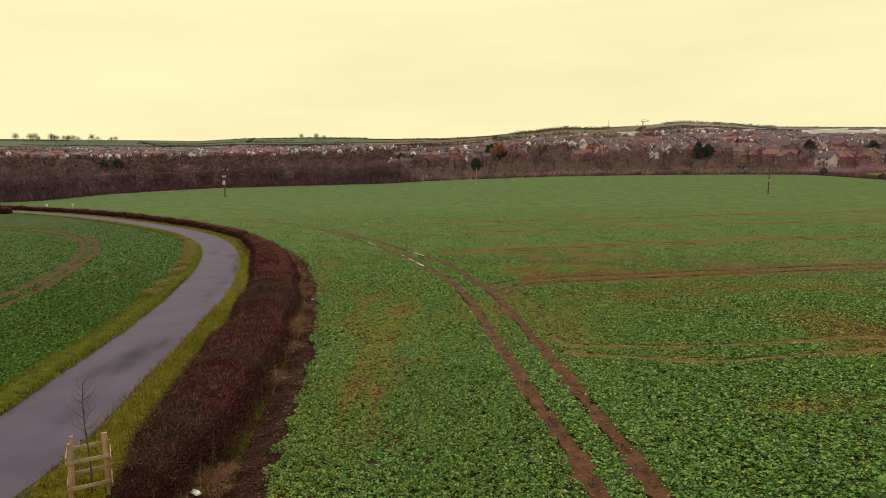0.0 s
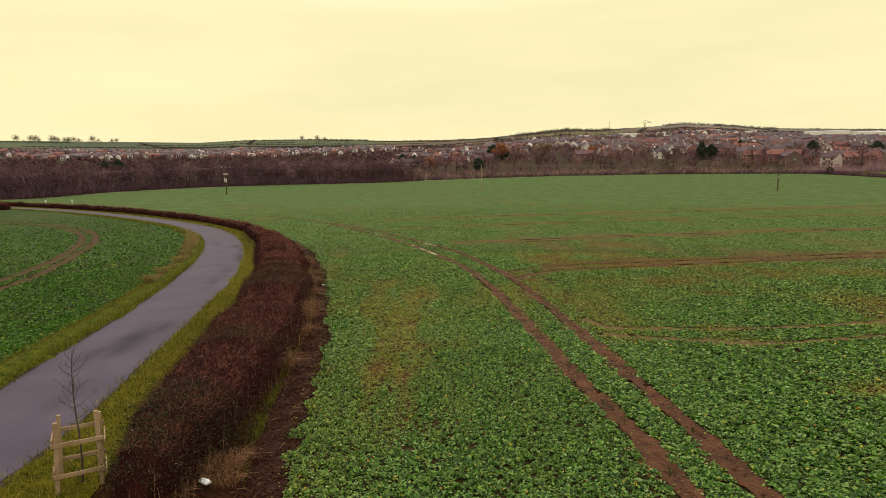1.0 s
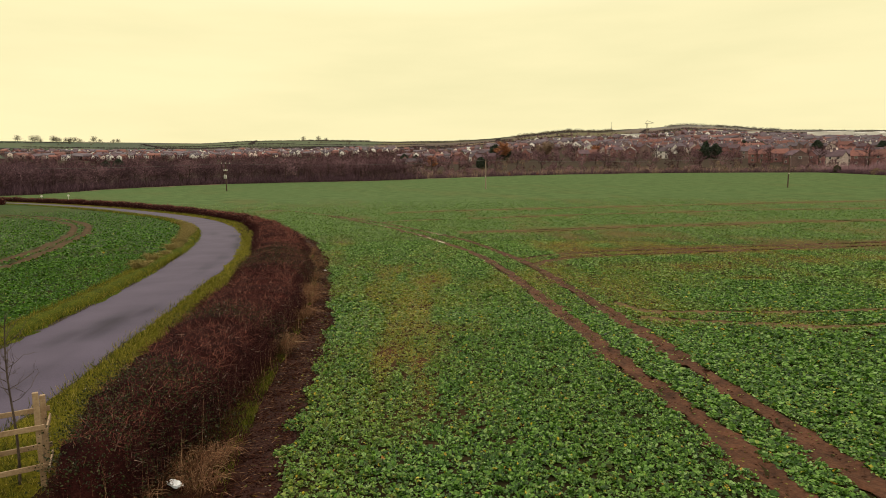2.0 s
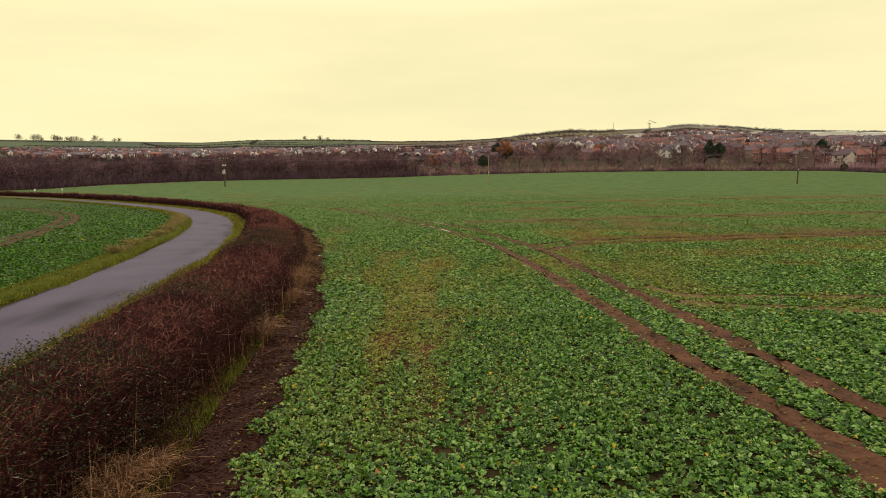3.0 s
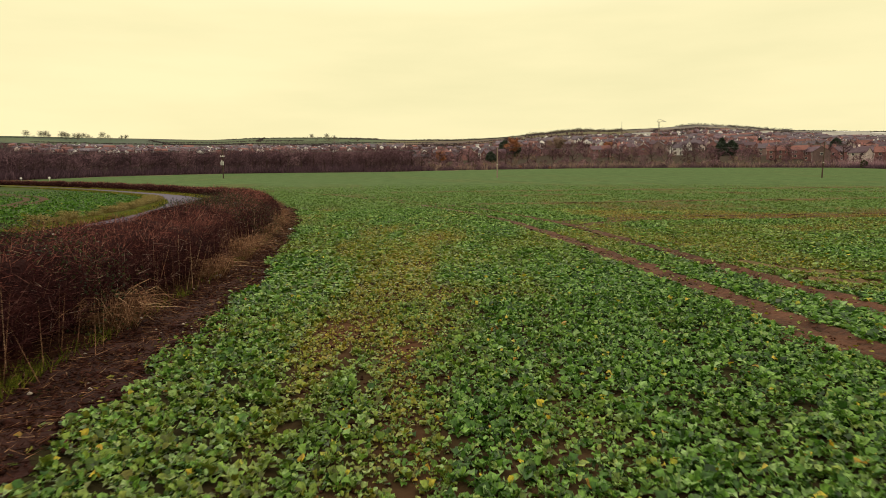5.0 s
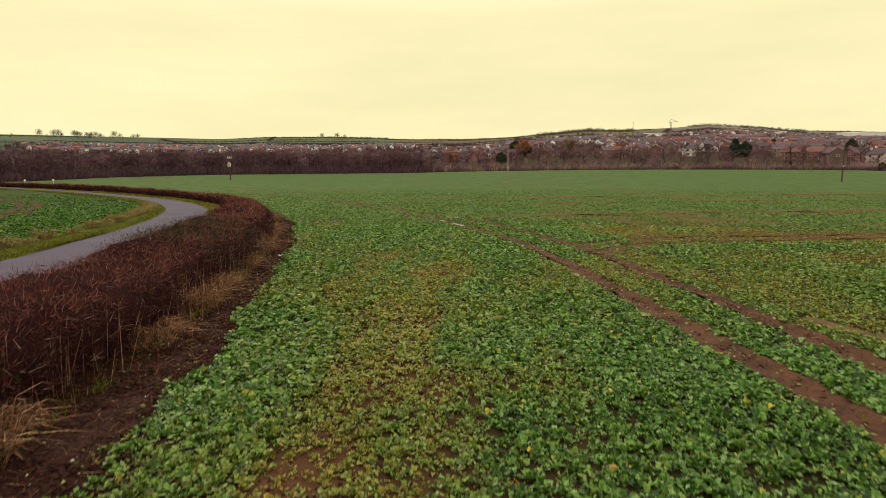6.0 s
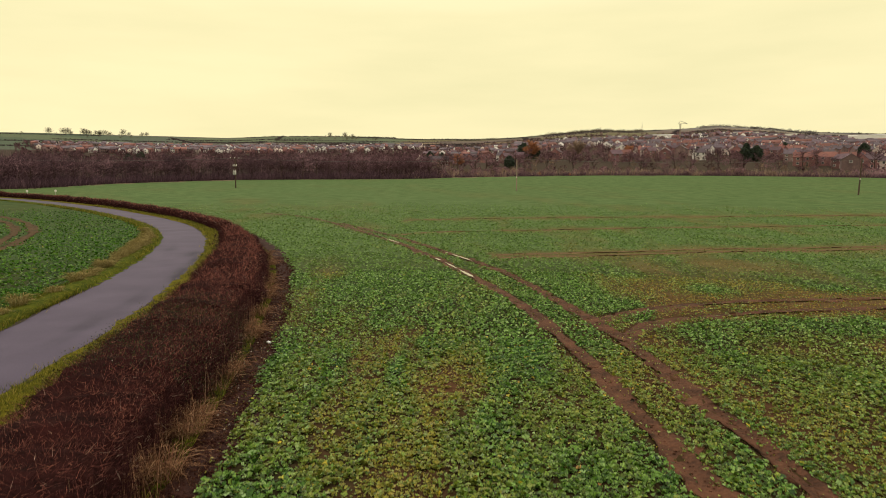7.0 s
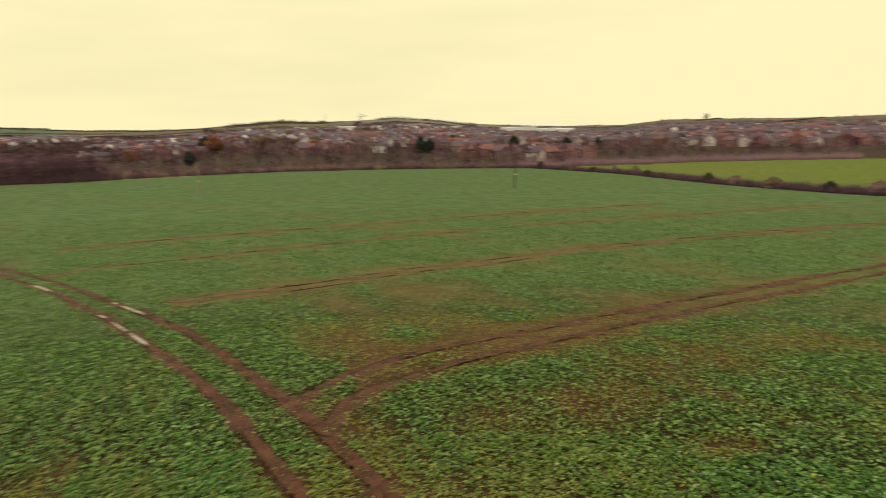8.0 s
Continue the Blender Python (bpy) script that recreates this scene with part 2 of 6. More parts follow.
def near_d(x, y):
    """Distance from the strip of the field that is passed at low height."""
    return np.hypot(x, y - np.clip(y, 6, 20))


def in_view(x, y):
    """The part of the fields that the flight looks over."""
    close = (near_d(x, y) < 8.5) & (np.abs(x) < 4 + 0.9 * (y - 3))
    return (close | ((x > -6 - 0.85 * (y - 2)) & (x < 5 + 1.45 * (y - 8)) & (near_d(x, y) >= 8.3))) & (y > 6)


def mid_strip(x, y):
    """A poor, yellowing strip of crop between the hedge and the wheel tracks."""
    return np.exp(-(((x + 1.7 + 0.04 * (y - 20)) / 2.7) ** 2)) * np.clip((y - 10) / 8, 0, 1) * np.clip((72 - y) / 28, 0, 1)


def thin(x, y):
    """How thin the crop stands, 0 (full) to 1 (bare): patches and drilled stripes."""
    a = fbm(x + 0.35 * y, y * 0.45, 9, 11)
    b = fbm(x * 2.2, y * 0.35, 5, 21)
    near_mid = mid_strip(x, y)
    out = ((a - 0.52) * 2.2 + (b - 0.55) * 1.2) * np.interp(y, [22, 45, 100, 160], [0.5, 1.1, 1.0, 0.3]) * np.where((x > 2) & (y < 24), 0.4, 1.0) + near_mid * (1.8 * fbm(x * 2.2, y * 0.4, 2.0, 41) - 0.73)
    for line, wide, amount in THIN_LINES:
        px, py = np.array(line).T
        off = np.abs(y - np.interp(x, px, py)) / wide
        out = out + amount * np.exp(-off * off) * (x > px[0]) * (x < px[-1])
    for cx, cy, wx, wy, amount in POOR_PATCHES:
        out = out + amount * np.exp(-(((x - cx) / wx) ** 2) - ((y - cy) / wy) ** 2) * (0.4 + 1.2 * fbm(x, y, 2.2, 91))
    return np.clip(out * np.where(x < road_x(y), 0.45, 1.0), 0, 1)


# poorly grown, yellowing patches: x, y, half widths, strength
POOR_PATCHES = [(8.2, 51.5, 3.2, 3.2, 0.95), (13.2, 39.2, 4.6, 1.8, 0.45), (14.9, 59.8, 4.5, 3.2, 0.85), (20.0, 41.2, 5.0, 1.8, 0.55), (12.6, 18.2, 1.2, 0.7, 0.9), (14.6, 19.2, 2.4, 1.6, 0.4), (14.0, 34.4, 1.0, 0.6, 0.8), (-0.7, 24.4, 1.6, 0.9, 0.4), (-2.2, 20.9, 0.5, 1.0, 0.5), (-1.1, 20.4, 0.35, 1.6, 0.5), (15.5, 48.2, 7.0, 1.7, 0.9), (28, 52, 9, 2.2, 0.6)]
THIN_LINES = [(SPURS[0][2:], 1.5, 0.95), (SPURS[1][2:], 1.3, 0.85), (SPURS[2][2:], 0.9, 0.4), (SPURS[3][2:], 0.9, 0.4), (FAR_SPURS[0], 1.8, 0.8), (FAR_SPURS[1], 1.3, 0.6), (FAR_SPURS[2], 1.8, 0.95), (FAR_SPURS[3], 2.8, 1.1), (WEST_LOOP[0][::-1][:9], 1.2, 0.5)]


# ---- materials ----
def surface(name, low, high, scale=3.0, fine=40.0, rough=0.85, bump=0.3, bump_dist=0.02, random=0.0, island=0.0, tint="", tone=None, spec=0.3, coords="Position"):
    """A rough material: two colours mixed by noise at two scales, with fine relief. random, island: how far each object, or each
    loose piece, differs in brightness. tint: a colour attribute that replaces low and high. tone: (attribute, colour) to mix towards."""
    m = bpy.data.materials.new(name)
    m.use_nodes = True
    nt = m.node_tree
    nn, ll = nt.nodes, nt.links
    bsdf = nn["Principled BSDF"]
    bsdf.inputs["Roughness"].default_value = rough
    bsdf.inputs["Specular IOR Level"].default_value = spec
    geo = nn.new("ShaderNodeNewGeometry")
    src = geo.outputs["Position"]
    if coords == "Object":
        src = nn.new("ShaderNodeTexCoord").outputs["Object"]
    n1, n2 = nn.new("ShaderNodeTexNoise"), nn.new("ShaderNodeTexNoise")
    for n, sc in ((n1, 1.0 / scale), (n2, fine)):
        n.inputs["Scale"].default_value = sc
        n.inputs["Detail"].default_value = 4
        ll.new(src, n.inputs["Vector"])
    add = nn.new("ShaderNodeMath")
    add.operation = "MULTIPLY_ADD"
    add.inputs[1].default_value = 0.55
    half = nn.new("ShaderNodeMath")
    half.operation = "MULTIPLY"
    half.inputs[1].default_value = 0.45
    ll.new(n2.outputs["Fac"], half.inputs[0])
    ll.new(n1.outputs["Fac"], add.inputs[0])
    ll.new(half.outputs[0], add.inputs[2])
    ramp = nn.new("ShaderNodeMapRange")
    ramp.inputs[1].default_value, ramp.inputs[2].default_value = 0.36, 0.64
    ll.new(add.outputs[0], ramp.inputs[0])
    mix = nn.new("ShaderNodeMix")
    mix.data_type = "RGBA"
    ll.new(ramp.outputs[0], mix.inputs[0])
    if tint:
        at = nn.new("ShaderNodeAttribute")
        at.attribute_name = tint
        for k, f in ((6, low), (7, high)):
            g = nn.new("ShaderNodeMix")
            g.data_type, g.blend_type = "RGBA", "MULTIPLY"
            g.inputs[0].default_value = 1.0
            g.inputs[7].default_value = (*f, 1)
            ll.new(at.outputs["Color"], g.inputs[6])
            ll.new(g.outputs[2], mix.inputs[k])
    else:
        mix.inputs[6].default_value, mix.inputs[7].default_value = (*low, 1), (*high, 1)
    col = mix.outputs[2]
    if tone:
        at = nn.new("ShaderNodeAttribute")
        at.attribute_name = tone[0]
        mt = nn.new("ShaderNodeMix")
        mt.data_type = "RGBA"
        ll.new(at.outputs["Fac"], mt.inputs[0])
        ll.new(col, mt.inputs[6])
        mt.inputs[7].default_value = (*tone[1], 1)
        col = mt.outputs[2]
    for amount, out in ((random, "object"), (island, "island")):
        if not amount:
            continue
        fac = nn.new("ShaderNodeObjectInfo").outputs["Random"] if out == "object" else geo.outputs["Random Per Island"]
        mr = nn.new("ShaderNodeMapRange")
        mr.inputs[3].default_value, mr.inputs[4].default_value = 1 - amount, 1 + amount
        ll.new(fac, mr.inputs[0])
        hsv = nn.new("ShaderNodeHueSaturation")
        ll.new(mr.outputs[0], hsv.inputs["Value"])
        ll.new(col, hsv.inputs["Color"])
        col = hsv.outputs[0]
    ll.new(col, bsdf.inputs["Base Color"])
    if bump:
        b = nn.new("ShaderNodeBump")
        b.inputs["Strength"].default_value, b.inputs["Distance"].default_value = bump, bump_dist
        ll.new(n2.outputs["Fac"], b.inputs["Height"])
        ll.new(b.outputs[0], bsdf.inputs["Normal"])
    return m


def leafy(name, stops, rough=0.5, tone=None, trans=0.25, spec=0.4):
    """Leaves: each loose piece takes its own colour from the stops; light shines through a little."""
    m = bpy.data.materials.new(name)
    m.use_nodes = True
    nn, ll = m.node_tree.nodes, m.node_tree.links
    bsdf = nn["Principled BSDF"]
    bsdf.inputs["Roughness"].default_value = rough
    bsdf.inputs["Specular IOR Level"].default_value = spec
    geo = nn.new("ShaderNodeNewGeometry")
    ramp = nn.new("ShaderNodeValToRGB")
    els = ramp.color_ramp.elements
    els[0].position, els[0].color = stops[0][0], (*stops[0][1], 1)
    els[1].position, els[1].color = stops[-1][0], (*stops[-1][1], 1)
    for at, c in stops[1:-1]:
        els.new(at).color = (*c, 1)
    ll.new(geo.outputs["Random Per Island"], ramp.inputs[0])
    col = ramp.outputs[0]
    if tone:
        at = nn.new("ShaderNodeAttribute")
        at.attribute_name = tone[0]
        mt = nn.new("ShaderNodeMix")
        mt.data_type = "RGBA"
        ll.new(at.outputs["Fac"], mt.inputs[0])
        ll.new(col, mt.inputs[6])
        mt.inputs[7].default_value = (*tone[1], 1)
        col = mt.outputs[2]
    n = nn.new("ShaderNodeTexNoise")
    n.inputs["Scale"].default_value = 30
    ll.new(geo.outputs["Position"], n.inputs["Vector"])
    mr = nn.new("ShaderNodeMapRange")
    mr.inputs[1].default_value, mr.inputs[2].default_value = 0.3, 0.7
    mr.inputs[3].default_value, mr.inputs[4].default_value = 0.48, 1.5
    ll.new(n.outputs["Fac"], mr.inputs[0])
    hsv = nn.new("ShaderNodeHueSaturation")
    ll.new(mr.outputs[0], hsv.inputs["Value"])
    ll.new(col, hsv.inputs["Color"])
    ll.new(hsv.outputs[0], bsdf.inputs["Base Color"])
    if trans:
        tr = nn.new("ShaderNodeBsdfTranslucent")
        ll.new(hsv.outputs[0], tr.inputs["Color"])
        ms = nn.new("ShaderNodeMixShader")
        ms.inputs[0].default_value = trans
        ll.new(bsdf.outputs[0], ms.inputs[1])
        ll.new(tr.outputs[0], ms.inputs[2])
        ll.new(ms.outputs[0], nn["Material Output"].inputs["Surface"])
    return m


m_ground = surface("field_ground", (0.68, 0.74, 0.66), (1.32, 1.26, 1.34), scale=2.2, fine=5.0, rough=1.0, bump=0.5, bump_dist=0.06, tint="tint", spec=0.02)
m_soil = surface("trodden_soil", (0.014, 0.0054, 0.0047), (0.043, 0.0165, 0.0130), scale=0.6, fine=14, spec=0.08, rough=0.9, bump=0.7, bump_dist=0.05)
m_rut = surface("wheel_worn_soil", (0.032, 0.0140, 0.0085), (0.108, 0.046, 0.026), scale=0.7, fine=12, spec=0.1, rough=0.85, bump=0.8, bump_dist=0.05)
m_rut_far = surface("overgrown_rut_soil", (0.076, 0.056, 0.026), (0.130, 0.082, 0.042), scale=1.0, fine=6, spec=0.05, rough=0.9, bump=0.6, bump_dist=0.04)
m_rut_dark = surface("shaded_rut_soil", (0.040, 0.026, 0.012), (0.080, 0.046, 0.022), scale=1.0, fine=12, spec=0.05, rough=0.9, bump=0.6, bump_dist=0.04)
m_verge = surface("verge_turf", (0.034, 0.036, 0.003), (0.140, 0.120, 0.010), scale=0.4, fine=9, spec=0.03, rough=1.0, bump=1.0, bump_dist=0.08)
m_verge_west = surface("green_verge_turf", (0.020, 0.034, 0.004), (0.090, 0.100, 0.010), scale=0.4, fine=9, spec=0.03, rough=1.0, bump=1.0, bump_dist=0.08)
# dead grass whose colour also holds the shade at the hedge foot
m_tan = surface("shade_darkened_thatch", (0.009, 0.0038, 0.0027), (0.036, 0.0145, 0.0080), scale=0.5, fine=14, spec=0.03, rough=1.0, bump=0.9, bump_dist=0.06)
m_road = surface("worn_asphalt", (0.056, 0.045, 0.074), (0.084, 0.069, 0.108), scale=2.6, fine=30, rough=0.85, bump=0.25, bump_dist=0.01, spec=0.12, tone=("wet", (0.018, 0.015, 0.028)))
m_mud = surface("road_edge_mud_and_shade", (0.024, 0.018, 0.013), (0.060, 0.048, 0.036), scale=0.7, fine=12, spec=0.05, rough=0.9, bump=0.5, bump_dist=0.03)
m_crop = leafy("crop_leaves", [(0, (0.010, 0.034, 0.004)), (0.25, (0.034, 0.098, 0.011)), (0.55, (0.086, 0.192, 0.024)), (0.82, (0.158, 0.298, 0.047)), (0.94, (0.215, 0.34, 0.12)), (0.985, (0.23, 0.29, 0.04)), (0.997, (0.55, 0.40, 0.02)), (1, (0.26, 0.10, 0.03))], rough=0.5, tone=("thin", (0.26, 0.205, 0.022)), spec=0.28)
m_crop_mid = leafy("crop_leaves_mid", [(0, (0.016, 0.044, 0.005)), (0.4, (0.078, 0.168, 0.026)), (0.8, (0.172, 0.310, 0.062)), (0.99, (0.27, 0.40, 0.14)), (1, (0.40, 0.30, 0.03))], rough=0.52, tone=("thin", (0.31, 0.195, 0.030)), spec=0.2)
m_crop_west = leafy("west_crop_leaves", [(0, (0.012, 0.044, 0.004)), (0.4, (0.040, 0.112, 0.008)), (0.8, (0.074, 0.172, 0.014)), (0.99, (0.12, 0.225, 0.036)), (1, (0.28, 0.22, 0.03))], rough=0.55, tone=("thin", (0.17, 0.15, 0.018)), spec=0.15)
# far copy of the crop colour, paler and duller with haze mixed in
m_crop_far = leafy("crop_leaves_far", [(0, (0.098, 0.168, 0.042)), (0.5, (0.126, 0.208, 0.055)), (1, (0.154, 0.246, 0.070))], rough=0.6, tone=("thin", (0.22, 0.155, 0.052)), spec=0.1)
m_grass = leafy("verge_grass", [(0, (0.026, 0.034, 0.003)), (0.5, (0.108, 0.112, 0.009)), (0.85, (0.195, 0.172, 0.018)), (1, (0.30, 0.23, 0.06))], rough=0.8, spec=0.1)
m_moss = leafy("shaded_grass", [(0, (0.030, 0.042, 0.004)), (0.6, (0.092, 0.112, 0.010)), (1, (0.19, 0.17, 0.026))], rough=0.9, spec=0.05)
m_straw = leafy("dead_tall_grass", [(0, (0.072, 0.033, 0.020)), (0.5, (0.20, 0.098, 0.056)), (0.85, (0.33, 0.180, 0.100)), (1, (0.48, 0.32, 0.19))], rough=0.9, trans=0.1, spec=0.1)
m_pale = leafy("pale_dead_grass", [(0, (0.15, 0.115, 0.035)), (0.5, (0.29, 0.225, 0.080)), (1, (0.46, 0.38, 0.18))], rough=0.9, trans=0.15, spec=0.1)
# side twigs are darkened for the hedge's shaded faces; clipped tips are redder
m_twig = leafy("shade_darkened_hedge_twigs", [(0, (0.010, 0.0036, 0.0045)), (0.4, (0.028, 0.0098, 0.0105)), (0.8, (0.062, 0.0220, 0.0210)), (0.97, (0.11, 0.050, 0.043)), (1, (0.32, 0.23, 0.19))], rough=0.95, trans=0, spec=0.02)
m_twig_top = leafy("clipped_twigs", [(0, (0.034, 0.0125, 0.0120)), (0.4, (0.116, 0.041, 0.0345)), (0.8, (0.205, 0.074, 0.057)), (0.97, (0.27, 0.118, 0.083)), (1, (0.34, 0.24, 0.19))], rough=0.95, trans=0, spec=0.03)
# near-black: the shade inside the hedge painted on its core
m_core = surface("hedge_inside_shade", (0.009, 0.0032, 0.0034), (0.032, 0.0090, 0.0085), scale=0.5, fine=18, rough=1.0, bump=1.0, bump_dist=0.08, spec=0.03)
m_bramble = leafy("bramble_leaves", [(0, (0.008, 0.012, 0.004)), (0.5, (0.022, 0.030, 0.009)), (0.85, (0.050, 0.058, 0.018)), (0.99, (0.09, 0.06, 0.03)), (1, (0.36, 0.33, 0.30))], rough=0.6, spec=0.2)
m_bark = surface("grey_bark", (0.045, 0.032, 0.028), (0.10, 0.075, 0.065), scale=0.3, fine=20, rough=0.9, bump=0.6)
m_farbark = surface("wood_bark", (0.035, 0.020, 0.018), (0.075, 0.046, 0.040), scale=2, fine=4, rough=0.95, bump=0, random=0.3)
# distant twigs raised to a pale cool tone in place of haze
m_spray = leafy("hazed_bare_twigs", [(0, (0.170, 0.098, 0.118)), (0.6, (0.235, 0.140, 0.162)), (1, (0.30, 0.185, 0.205))], rough=0.95, trans=0, spec=0.02, tone=("shade", (0.110, 0.064, 0.078)))
m_wood = leafy("wood_twigs", [(0, (0.066, 0.036, 0.047)), (0.6, (0.146, 0.080, 0.100)), (1, (0.222, 0.128, 0.145))], rough=0.95, trans=0, spec=0.02, tone=("shade", (0.055, 0.030, 0.033)))
m_wood_dark = leafy("dark_wood_twigs", [(0, (0.036, 0.021, 0.028)), (0.6, (0.080, 0.046, 0.060)), (1, (0.130, 0.078, 0.092))], rough=0.95, trans=0, spec=0.02, tone=("shade", (0.030, 0.017, 0.020)))
m_farhedge = leafy("far_hedgerow", [(0, (0.036, 0.030, 0.032)), (1, (0.064, 0.052, 0.052))], rough=1.0, trans=0, spec=0.0)
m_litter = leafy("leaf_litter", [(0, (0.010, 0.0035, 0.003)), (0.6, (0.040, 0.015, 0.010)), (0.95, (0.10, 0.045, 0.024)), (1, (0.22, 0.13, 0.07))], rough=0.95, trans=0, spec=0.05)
m_spray_red = leafy("rusty_twigs", [(0, (0.19, 0.075, 0.042)), (0.6, (0.30, 0.125, 0.066)), (1, (0.37, 0.17, 0.09))], rough=0.9, trans=0, spec=0.05)
m_spray_olive = leafy("olive_twigs", [(0, (0.14, 0.094, 0.076)), (0.6, (0.22, 0.152, 0.116)), (1, (0.29, 0.21, 0.150))], rough=0.9, trans=0, spec=0.05, tone=("shade", (0.09, 0.062, 0.046)))
# paler grey copy of the far copse, with haze painted into its colour
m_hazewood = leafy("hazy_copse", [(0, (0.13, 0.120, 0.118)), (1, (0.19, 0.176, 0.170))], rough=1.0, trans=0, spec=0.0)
# ridge twigs in pale grey-brown, a colour that carries the haze
m_farwood = leafy("hazed_far_copse", [(0, (0.088, 0.074, 0.056)), (0.6, (0.13, 0.108, 0.080)), (1, (0.165, 0.14, 0.10))], rough=1.0, trans=0, spec=0.0)
m_conifer = leafy("evergreen_foliage", [(0, (0.014, 0.024, 0.018)), (0.6, (0.030, 0.046, 0.030)), (1, (0.050, 0.070, 0.040))], rough=0.8)
m_timber = surface("sawn_timber", (0.22, 0.14, 0.085), (0.36, 0.26, 0.17), scale=0.25, fine=30, rough=0.8, bump=0.4, bump_dist=0.004)
m_pole = surface("creosoted_pole", (0.045, 0.03, 0.022), (0.095, 0.065, 0.048), scale=0.6, fine=14, rough=0.85, bump=0.4)
m_palepole = surface("weathered_pole", (0.20, 0.15, 0.12), (0.30, 0.235, 0.185), scale=0.6, fine=14, rough=0.85, bump=0.4)
m_steel = surface("galvanised_steel", (0.38, 0.38, 0.38), (0.5, 0.5, 0.5), scale=0.4, fine=18, rough=0.5, bump=0.1)
m_ceramic = surface("white_ceramic", (0.62, 0.6, 0.56), (0.72, 0.7, 0.66), scale=0.2, fine=10, rough=0.35, bump=0)
m_wire = surface("dull_wire", (0.10, 0.10, 0.10), (0.16, 0.15, 0.15), scale=1, fine=10, rough=0.6, bump=0)
m_white = surface("white_paint", (0.66, 0.65, 0.62), (0.8, 0.79, 0.76), scale=0.3, fine=12, rough=0.6, bump=0.1)
m_black = surface("black_paint", (0.03, 0.03, 0.03), (0.05, 0.05, 0.05), scale=0.3, fine=12, rough=0.6, bump=0.1)
m_bag = surface("white_plastic_sheet", (0.72, 0.74, 0.8), (0.82, 0.83, 0.86), scale=0.1, fine=30, rough=0.4, bump=0.4, bump_dist=0.01)
# bricks lean cool and purple: distance haze put into the wall colour
m_brick = surface("hazed_red_brick", (0.175, 0.086, 0.092), (0.31, 0.145, 0.142), scale=2, fine=3, rough=0.9, bump=0, random=0.35, island=0.4)
m_brown = surface("hazed_brown_brick", (0.14, 0.092, 0.098), (0.25, 0.165, 0.160), scale=2, fine=3, rough=0.9, bump=0, random=0.3, island=0.35)
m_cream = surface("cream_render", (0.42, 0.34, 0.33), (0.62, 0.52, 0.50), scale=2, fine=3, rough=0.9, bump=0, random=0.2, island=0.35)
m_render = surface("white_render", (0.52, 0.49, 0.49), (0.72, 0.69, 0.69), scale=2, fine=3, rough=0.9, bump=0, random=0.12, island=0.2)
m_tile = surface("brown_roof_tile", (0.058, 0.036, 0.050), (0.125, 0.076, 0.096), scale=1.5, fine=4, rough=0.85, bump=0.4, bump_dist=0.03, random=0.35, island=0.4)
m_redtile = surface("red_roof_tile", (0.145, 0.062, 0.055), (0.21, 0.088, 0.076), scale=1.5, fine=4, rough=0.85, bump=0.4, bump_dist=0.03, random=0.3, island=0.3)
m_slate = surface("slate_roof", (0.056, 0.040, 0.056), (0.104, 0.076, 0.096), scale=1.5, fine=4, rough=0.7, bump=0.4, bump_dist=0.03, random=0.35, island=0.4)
m_glass = surface("window_glass", (0.03, 0.032, 0.04), (0.05, 0.052, 0.06), scale=1, fine=2, rough=0.08, bump=0, spec=0.6)
m_shed = surface("pale_cladding", (0.68, 0.67, 0.66), (0.8, 0.79, 0.78), scale=6, fine=1, rough=0.5, bump=0, random=0.12)
m_clod = surface("soil_clod", (0.018, 0.007, 0.006), (0.058, 0.022, 0.016), scale=0.2, fine=20, rough=0.95, bump=0.4, island=0.4, spec=0.04)
m_stone = surface("pale_pebbles", (0.30, 0.25, 0.21), (0.42, 0.36, 0.30), scale=0.1, fine=20, rough=0.8, bump=0.2, island=0.3)

m_water = bpy.data.materials.new("puddle_water")
m_water.use_nodes = True
wb = m_water.node_tree.nodes["Principled BSDF"]
wb.inputs["Base Color"].default_value = (0.16, 0.105, 0.09, 1)
wb.inputs["Roughness"].default_value = 0.12
wb.inputs["Specular IOR Level"].default_value = 0.5
wb.inputs["Coat Weight"].default_value = 0.15
wb.inputs["Coat Roughness"].default_value = 0.02
wb.inputs["Coat IOR"].default_value = 1.6

# ---- ground ----
AZ = np.radians(np.r_[np.arange(-48, 66, 0.5), np.arange(66, 312, 4.0)])
RAD = np.r_[0.01, np.cumprod(np.full(248, 1.036)) * 0.75]
RAD = RAD[RAD < 4900]


def inside(poly, x, y):
    n = np.zeros(np.shape(x), bool)
    for (x0, y0), (x1, y1) in zip(poly, poly[1:] + poly[:1]):
        cut = (y0 > y) != (y1 > y)
        n ^= cut & (x < (x1 - x0) * (y - y0) / (y1 - y0 + 1e-12) + x0)
    return n


CROP_POLY = [(-400, -300), (-400, 150), *FIELD_EDGE, *EAST_EDGE[1:], (90, -300)]
CROP = np.array((0.070, 0.110, 0.041))
# hill field colours, lightened to stand in for aerial haze
PALETTE = np.array([(0.084, 0.084, 0.062), (0.120, 0.108, 0.064), (0.106, 0.084, 0.074), (0.17, 0.128, 0.088), (0.120, 0.092, 0.080), (0.078, 0.076, 0.062)])
WEST_PALETTE = np.array([(0.066, 0.086, 0.060), (0.088, 0.106, 0.066), (0.104, 0.092, 0.078), (0.074, 0.088, 0.068)])
cells = np.c_[rng.uniform(-2600, 2900, 330), rng.uniform(350, 3400, 330)]


